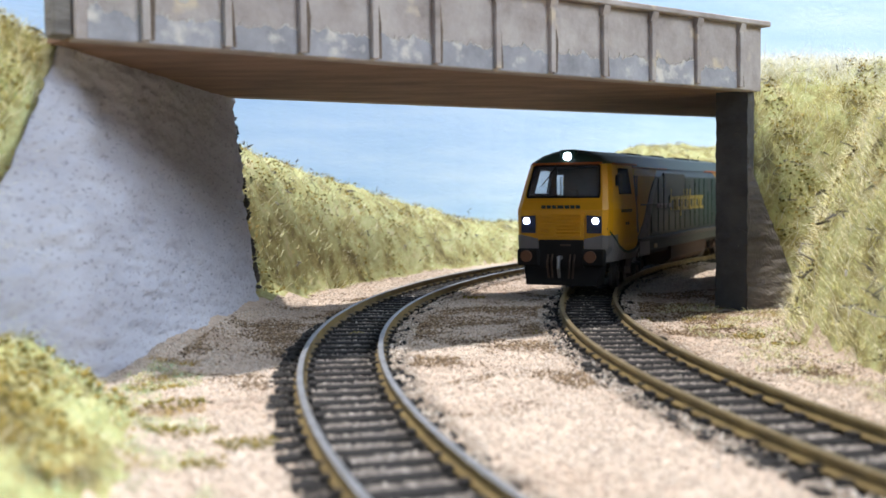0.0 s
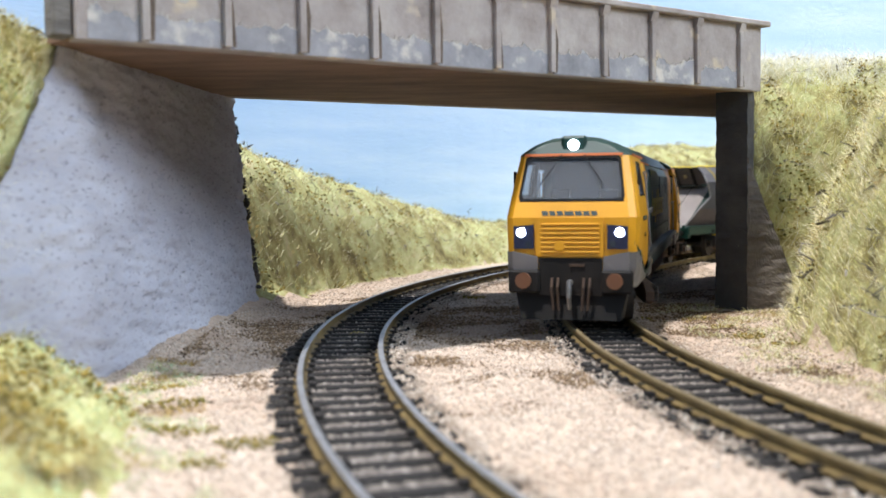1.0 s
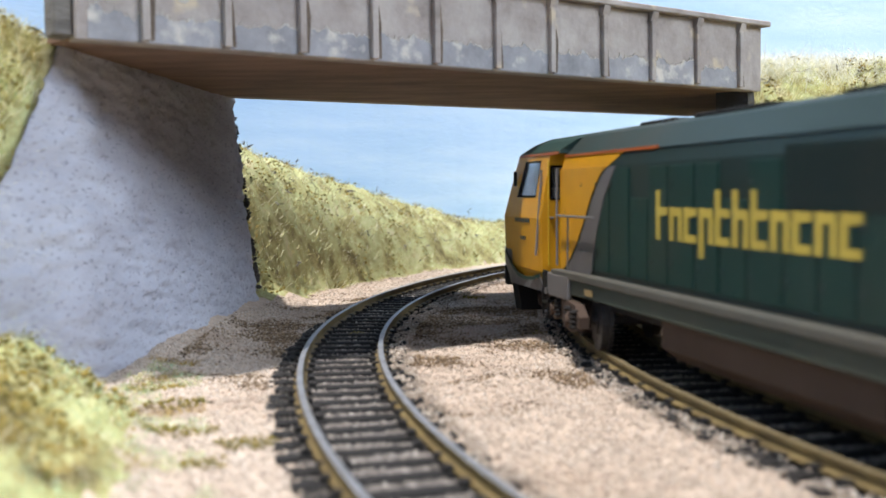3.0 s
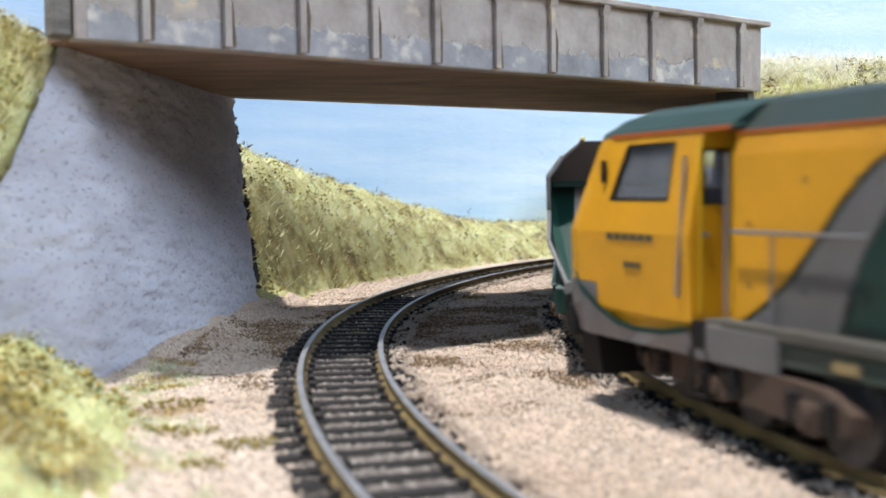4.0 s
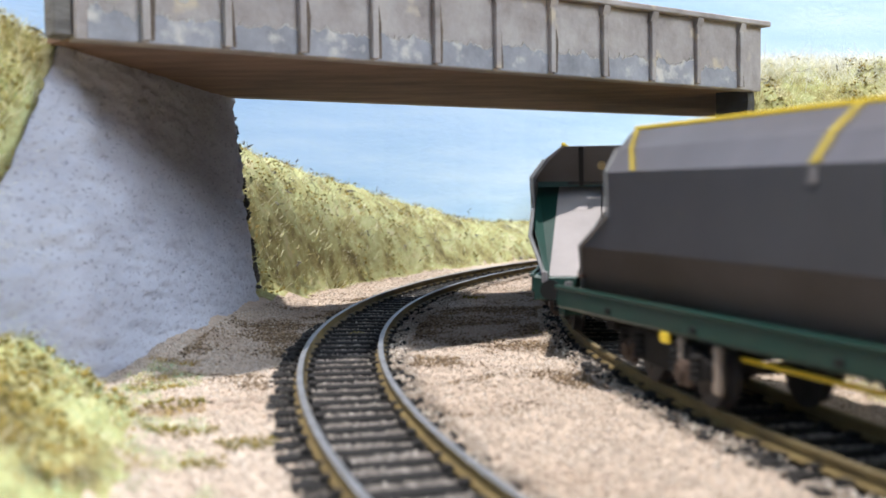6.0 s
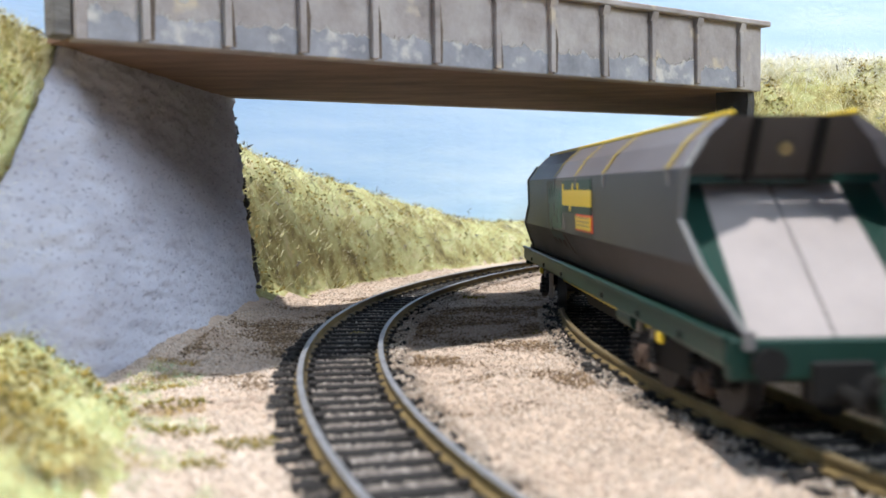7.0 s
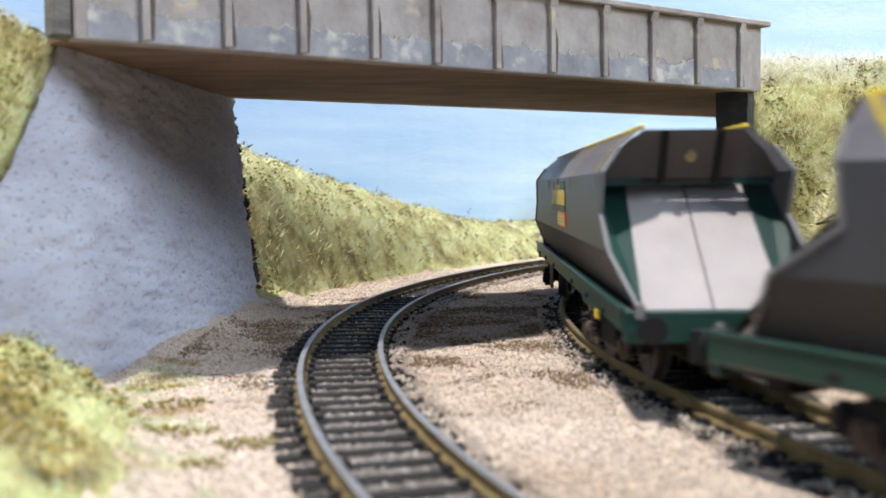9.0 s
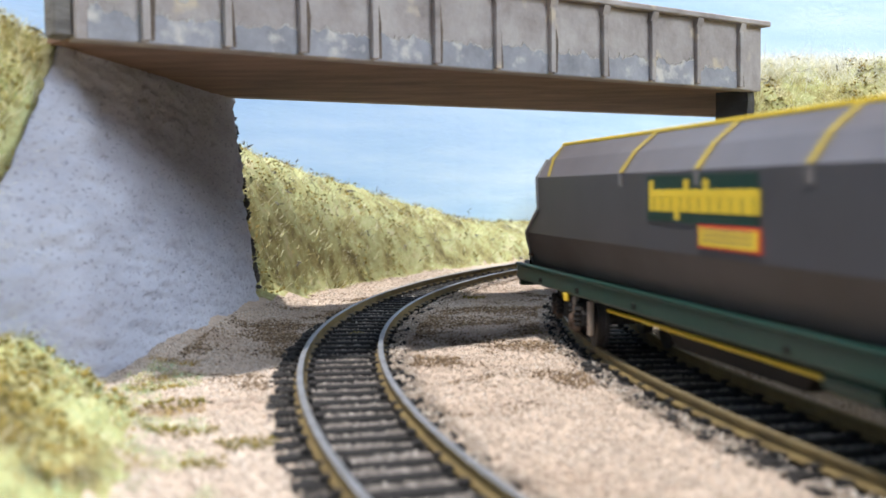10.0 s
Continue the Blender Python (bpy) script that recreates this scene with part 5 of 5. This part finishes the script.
def blades(x, y, length, lean_max, width):
    n = len(x)
    z = height_at(x, y) - 0.3
    a = RNG.uniform(0, math.tau, n)
    tilt = RNG.uniform(0.45, lean_max, n)
    d = np.stack([np.cos(a) * np.sin(tilt), np.sin(a) * np.sin(tilt), np.cos(tilt)], -1)
    droop = np.stack([np.cos(a), np.sin(a), -0.5 * np.ones(n)], -1) * (length * RNG.uniform(0.05, 0.45, n))[:, None]
    b = RNG.uniform(0, math.tau, n)
    side = np.stack([np.cos(b), np.sin(b), 0 * b], -1) * (width * 0.5)
    p = np.stack([x, y, z], -1)
    mid = p + d * (length * 0.55)[:, None]
    tip = p + d * length[:, None] + droop
    v = np.stack([p - side, p + side, mid - side * 0.8, mid + side * 0.8, tip], 1)
    f = np.array([(0, 1, 3), (0, 3, 2), (2, 3, 4)])[None] + 5 * np.arange(n)[:, None, None]
    return v.reshape(-1, 3), f.reshape(-1, 3)


def spread(n, x0, x1, y0, y1, keep, steep=2.2):
    x, y = RNG.uniform(x0, x1, n), RNG.uniform(y0, y1, n)
    ok = (RNG.random(n) < np.sqrt(1 + slope_of(x, y) ** 2) / steep) & keep(x, y, height_at(x, y))
    return x[ok], y[ok]


def patch(x, y, scale, seed):
    return np.array([fbm(a / scale, b / scale, seed, 2) for a, b in zip(x, y)])


def on_right(x, y, h):
    return (h > GZ + 2.2) & (np.hypot(x - RC[0], y - RC[1]) < 492)


def on_far(x, y, h):
    return (np.hypot(x - LC[0], y - LC[1]) > 546.5 + 2.5 * np.sin(x / 5.3) * np.sin(y / 7.1)) & (h > GZ - 3)


def on_front(x, y, h):
    return (h > GZ + 2.0) & (x < -30) & ~((x > -83.5) & (y > 227))


def grass_bank(name, area, keep, n, length, width, material, label, lean_max=1.25, steep=2.2, clumpy=0.0):
    x, y = spread(n, *area, keep, steep)
    if clumpy:
        k = patch(x, y, 9, 21) > clumpy
        x, y = x[k], y[k]
    ln = RNG.uniform(*length, len(x))
    v, f = blades(x, y, ln, lean_max, width)
    stuff(name, v, f, material, label, "grass")


RIGHT, FAR, FRONT = (84, 190, 120, 420), (-150, 215, 372, 830), (-150, -30, 70, 380)


def near_end(x, y, h):
    return on_far(x, y, h) & (y < 398 + 8 * np.sin(x / 3.1))


def past_end(x, y, h):
    return on_far(x, y, h) & (y > 390 + 8 * np.sin(x / 3.1))


def on_crest(x, y, h):
    return on_right(x, y, h) & (h > 72)


grass_bank("bank_grass", RIGHT, on_right, 260000, (1.6, 4.6), 0.15, M_GRASS_GOLD_LIT, "golden yellow-green static grass on the cutting side, sunlight lifted into its colour", lean_max=1.75, steep=4.0)
grass_bank("bank_straw", RIGHT, on_right, 170000, (3.0, 8.0), 0.16, M_STRAW, "long pale straw fibres among the grass", lean_max=1.8, steep=4.0, clumpy=-0.25)
grass_bank("bank_whiskers", RIGHT, on_right, 5000, (7, 15), 0.14, M_WHITE_FIBRE, "few very long white fibres sticking out of the grass", lean_max=1.5, steep=4.0)
grass_bank("crest_fibres", (96, 200, 300, 480), on_crest, 60000, (5, 12), 0.16, M_WHITE_FIBRE, "thick fringe of white fibres along the bank's crest", lean_max=1.5, steep=2.0)
grass_bank("far_grass", FAR, past_end, 190000, (1.8, 5.2), 0.27, M_GRASS, "yellow-green static grass on the far bank", lean_max=1.75, steep=3.0)
grass_bank("far_straw", FAR, on_far, 50000, (3, 6.5), 0.2, M_STRAW, "pale straw fibres on the far bank", lean_max=1.7, steep=3.0, clumpy=-0.02)
grass_bank("far_sea_grass", FAR, near_end, 120000, (2.0, 5.0), 0.24, M_GRASS_SEA, "sea-green static grass where the far bank meets the wall", lean_max=1.5, steep=3.0)
grass_bank("far_green_tufts", FAR, on_far, 60000, (2.0, 5.0), 0.18, M_GRASS_SEA, "soft sage-green tufts in the far grass", lean_max=1.5, steep=3.0, clumpy=0.12)
grass_bank("front_grass", FRONT, on_front, 110000, (1.6, 4.4), 0.2, M_GRASS_SEA, "soft green static grass at the wall's foot", lean_max=1.6, steep=2.5)
grass_bank("bank_top_grass", (-140, -82, 165, 262), on_front, 60000, (2.0, 5.0), 0.18, M_GRASS_GOLD_LIT, "golden yellow-green static grass behind the wing wall, sunlight lifted into its colour", lean_max=1.5, steep=2.0)
grass_bank("bank_top_straw", (-140, -82, 165, 262), on_front, 40000, (3, 7), 0.18, M_STRAW, "pale straw fibres behind the wing wall", lean_max=1.6, steep=2.0)
grass_bank("front_straw", FRONT, on_front, 9000, (2.5, 6.0), 0.16, M_STRAW, "pale straw fibres at the wall's foot", lean_max=1.6, steep=2.5, clumpy=0.0)


def thin_grass():
    """Sparse tufts where the banks run out into the gravel."""
    x, y = spread(34000, 70, 125, 150, 372, lambda a, b, h: (h <= GZ + 3) & (np.hypot(a - RC[0], b - RC[1]) < 512 + 6 * np.sin(b / 9)), 1.2)
    k = patch(x, y, 12, 5) > -0.05
    v, f = blades(x[k], y[k], RNG.uniform(1.0, 3.2, k.sum()), 1.35, 0.2)
    stuff("verge_grass", v, f, M_GRASS, "sparse yellow-green tufts on the gravel verge", "grass")
    x, y = spread(40000, -75, -15, 105, 260, lambda a, b, h: (h <= GZ + 3) & (a < -26 - 0.24 * (b - 120)), 1.2)
    k = patch(x, y, 14, 6) > 0.05
    v, f = blades(x[k], y[k], RNG.uniform(0.8, 2.6, k.sum()), 1.4, 0.2)
    stuff("verge_grass", v, f, M_GRASS_SEA, "thin green tufts on the gravel verge", "grass")


thin_grass()


def foliage(name, area, keep, n, size, steep, threshold, label):
    x, y = spread(n, *area, keep, steep)
    k = patch(x, y, 16, 33) > threshold
    x, y = x[k], y[k]
    s = RNG.uniform(*size, len(x))
    v, f = chips(x, y, height_at(x, y) + RNG.uniform(0.2, 2.6, len(x)), s)
    stuff(name, v, f, M_CLUMP, label, "foliage")


foliage("foam_foliage", RIGHT, on_right, 60000, (0.3, 0.8), 4.0, 0.2, "olive and ochre foam foliage in the grass")
foliage("foam_foliage", FAR, on_far, 80000, (0.3, 0.8), 3.0, 0.14, "olive and ochre foam foliage in the grass")
foliage("foam_foliage", FRONT, on_front, 60000, (0.3, 0.7), 2.5, 0.04, "ochre foam foliage at the wall's foot")


def twigs():
    for area, keep, n, steep in ((RIGHT, on_right, 1300, 4.0), (FAR, on_far, 2600, 3.0)):
        x, y = spread(n, *area, keep, steep)
        v, f = [], []
        z = height_at(x, y)
        for a, b, c in zip(x, y, z):
            p = np.array((a, b, c + 1.2))
            for _ in range(5):
                d = RNG.normal(size=3) * (1.9, 1.9, 1.2)
                s = RNG.normal(size=3) * 0.17
                k = len(v)
                v += [p - s, p + s, p + d + s * 0.6, p + d - s * 0.6]
                f.append((k, k + 1, k + 2, k + 3))
                if RNG.random() < 0.6:
                    p = p + d
        stuff("dry_twigs", v, f, M_TWIG, "small grey-brown dry twigs in the grass", "twigs")


twigs()


def moss():
    """Small ochre clumps on the open gravel."""
    xs, ys, ss = [], [], []
    for cx, cy, rad, n in ((-32, 171, 4.0, 110), (-45, 181, 5.5, 160), (-36, 158, 3.0, 60), (-52, 205, 5.0, 120), (-60, 222, 4.5, 110), (11, 405, 4.0, 90), (28, 300, 2.5, 30),
                           (84, 292, 4.0, 90), (88, 275, 3.0, 60), (82, 315, 3.0, 60), (78, 330, 3.5, 50), (-25, 300, 2.0, 25), (62, 330, 2.5, 40)):
        a, r = RNG.uniform(0, math.tau, n), rad * np.sqrt(RNG.random(n))
        xs.append(cx + 1.3 * r * np.cos(a))
        ys.append(cy + r * np.sin(a))
        ss.append(RNG.uniform(0.2, 0.55, n))
    x, y, s = np.concatenate(xs), np.concatenate(ys), np.concatenate(ss)
    v, f = chips(x, y, height_at(x, y) + RNG.uniform(0, 0.9, len(x)), s)
    stuff("moss_clumps", v, f, M_CLUMP, "small ochre foam clumps on the gravel", "moss")


moss()


def dirt():
    """Brown dusty crumbs in patches on the gravel, massed near the bridge to deepen its shade too."""
    n = 120000
    x, y = RNG.uniform(-66, 112, n), RNG.uniform(190, 430, n)
    near = np.minimum(np.abs(np.hypot(x - LC[0], y - LC[1]) - LR), np.abs(np.hypot(x - RC[0], y - RC[1]) - RR))
    h = height_at(x, y)
    k = (near > 15.5) & (h < GZ + 3.0)
    x, y, h = x[k], y[k], h[k]
    k = patch(x, y, 22, 51) + 0.5 * np.exp(-((y - 318 - 0.4 * x) / 48) ** 2) + RNG.normal(0, 0.18, len(x)) > 0.47
    x, y, h = x[k], y[k], h[k]
    s = RNG.uniform(0.16, 0.42, len(x))
    v, f = chips(x, y, h + 0.25 + s * 0.3, s)
    stuff("dirt_and_shade_crumbs", v, f, M_DIRT_SHADE, "brown earthy crumbs on the gravel, denser to deepen the shade under the bridge", "dirt")


dirt()


def motions():
    times = [k * 0.25 for k in range(41)]
    walk(loco, [(t, ride(s_lead(t), LOCO_L, LOCO_B)) for t in times])
    for k, w in enumerate(wagons):
        walk(w, [(t, ride(s_lead(t) + LOCO_L + GAP + k * PITCH, WAGON_L, WAGON_B)) for t in times])
    for wheel, centre, radius in ROLLING:
        walk(wheel, [(k * 0.08, centre @ Matrix.Rotation((s_lead(k * 0.08) - s_lead(0)) / radius, 4, "X")) for k in range(126)])


motions()
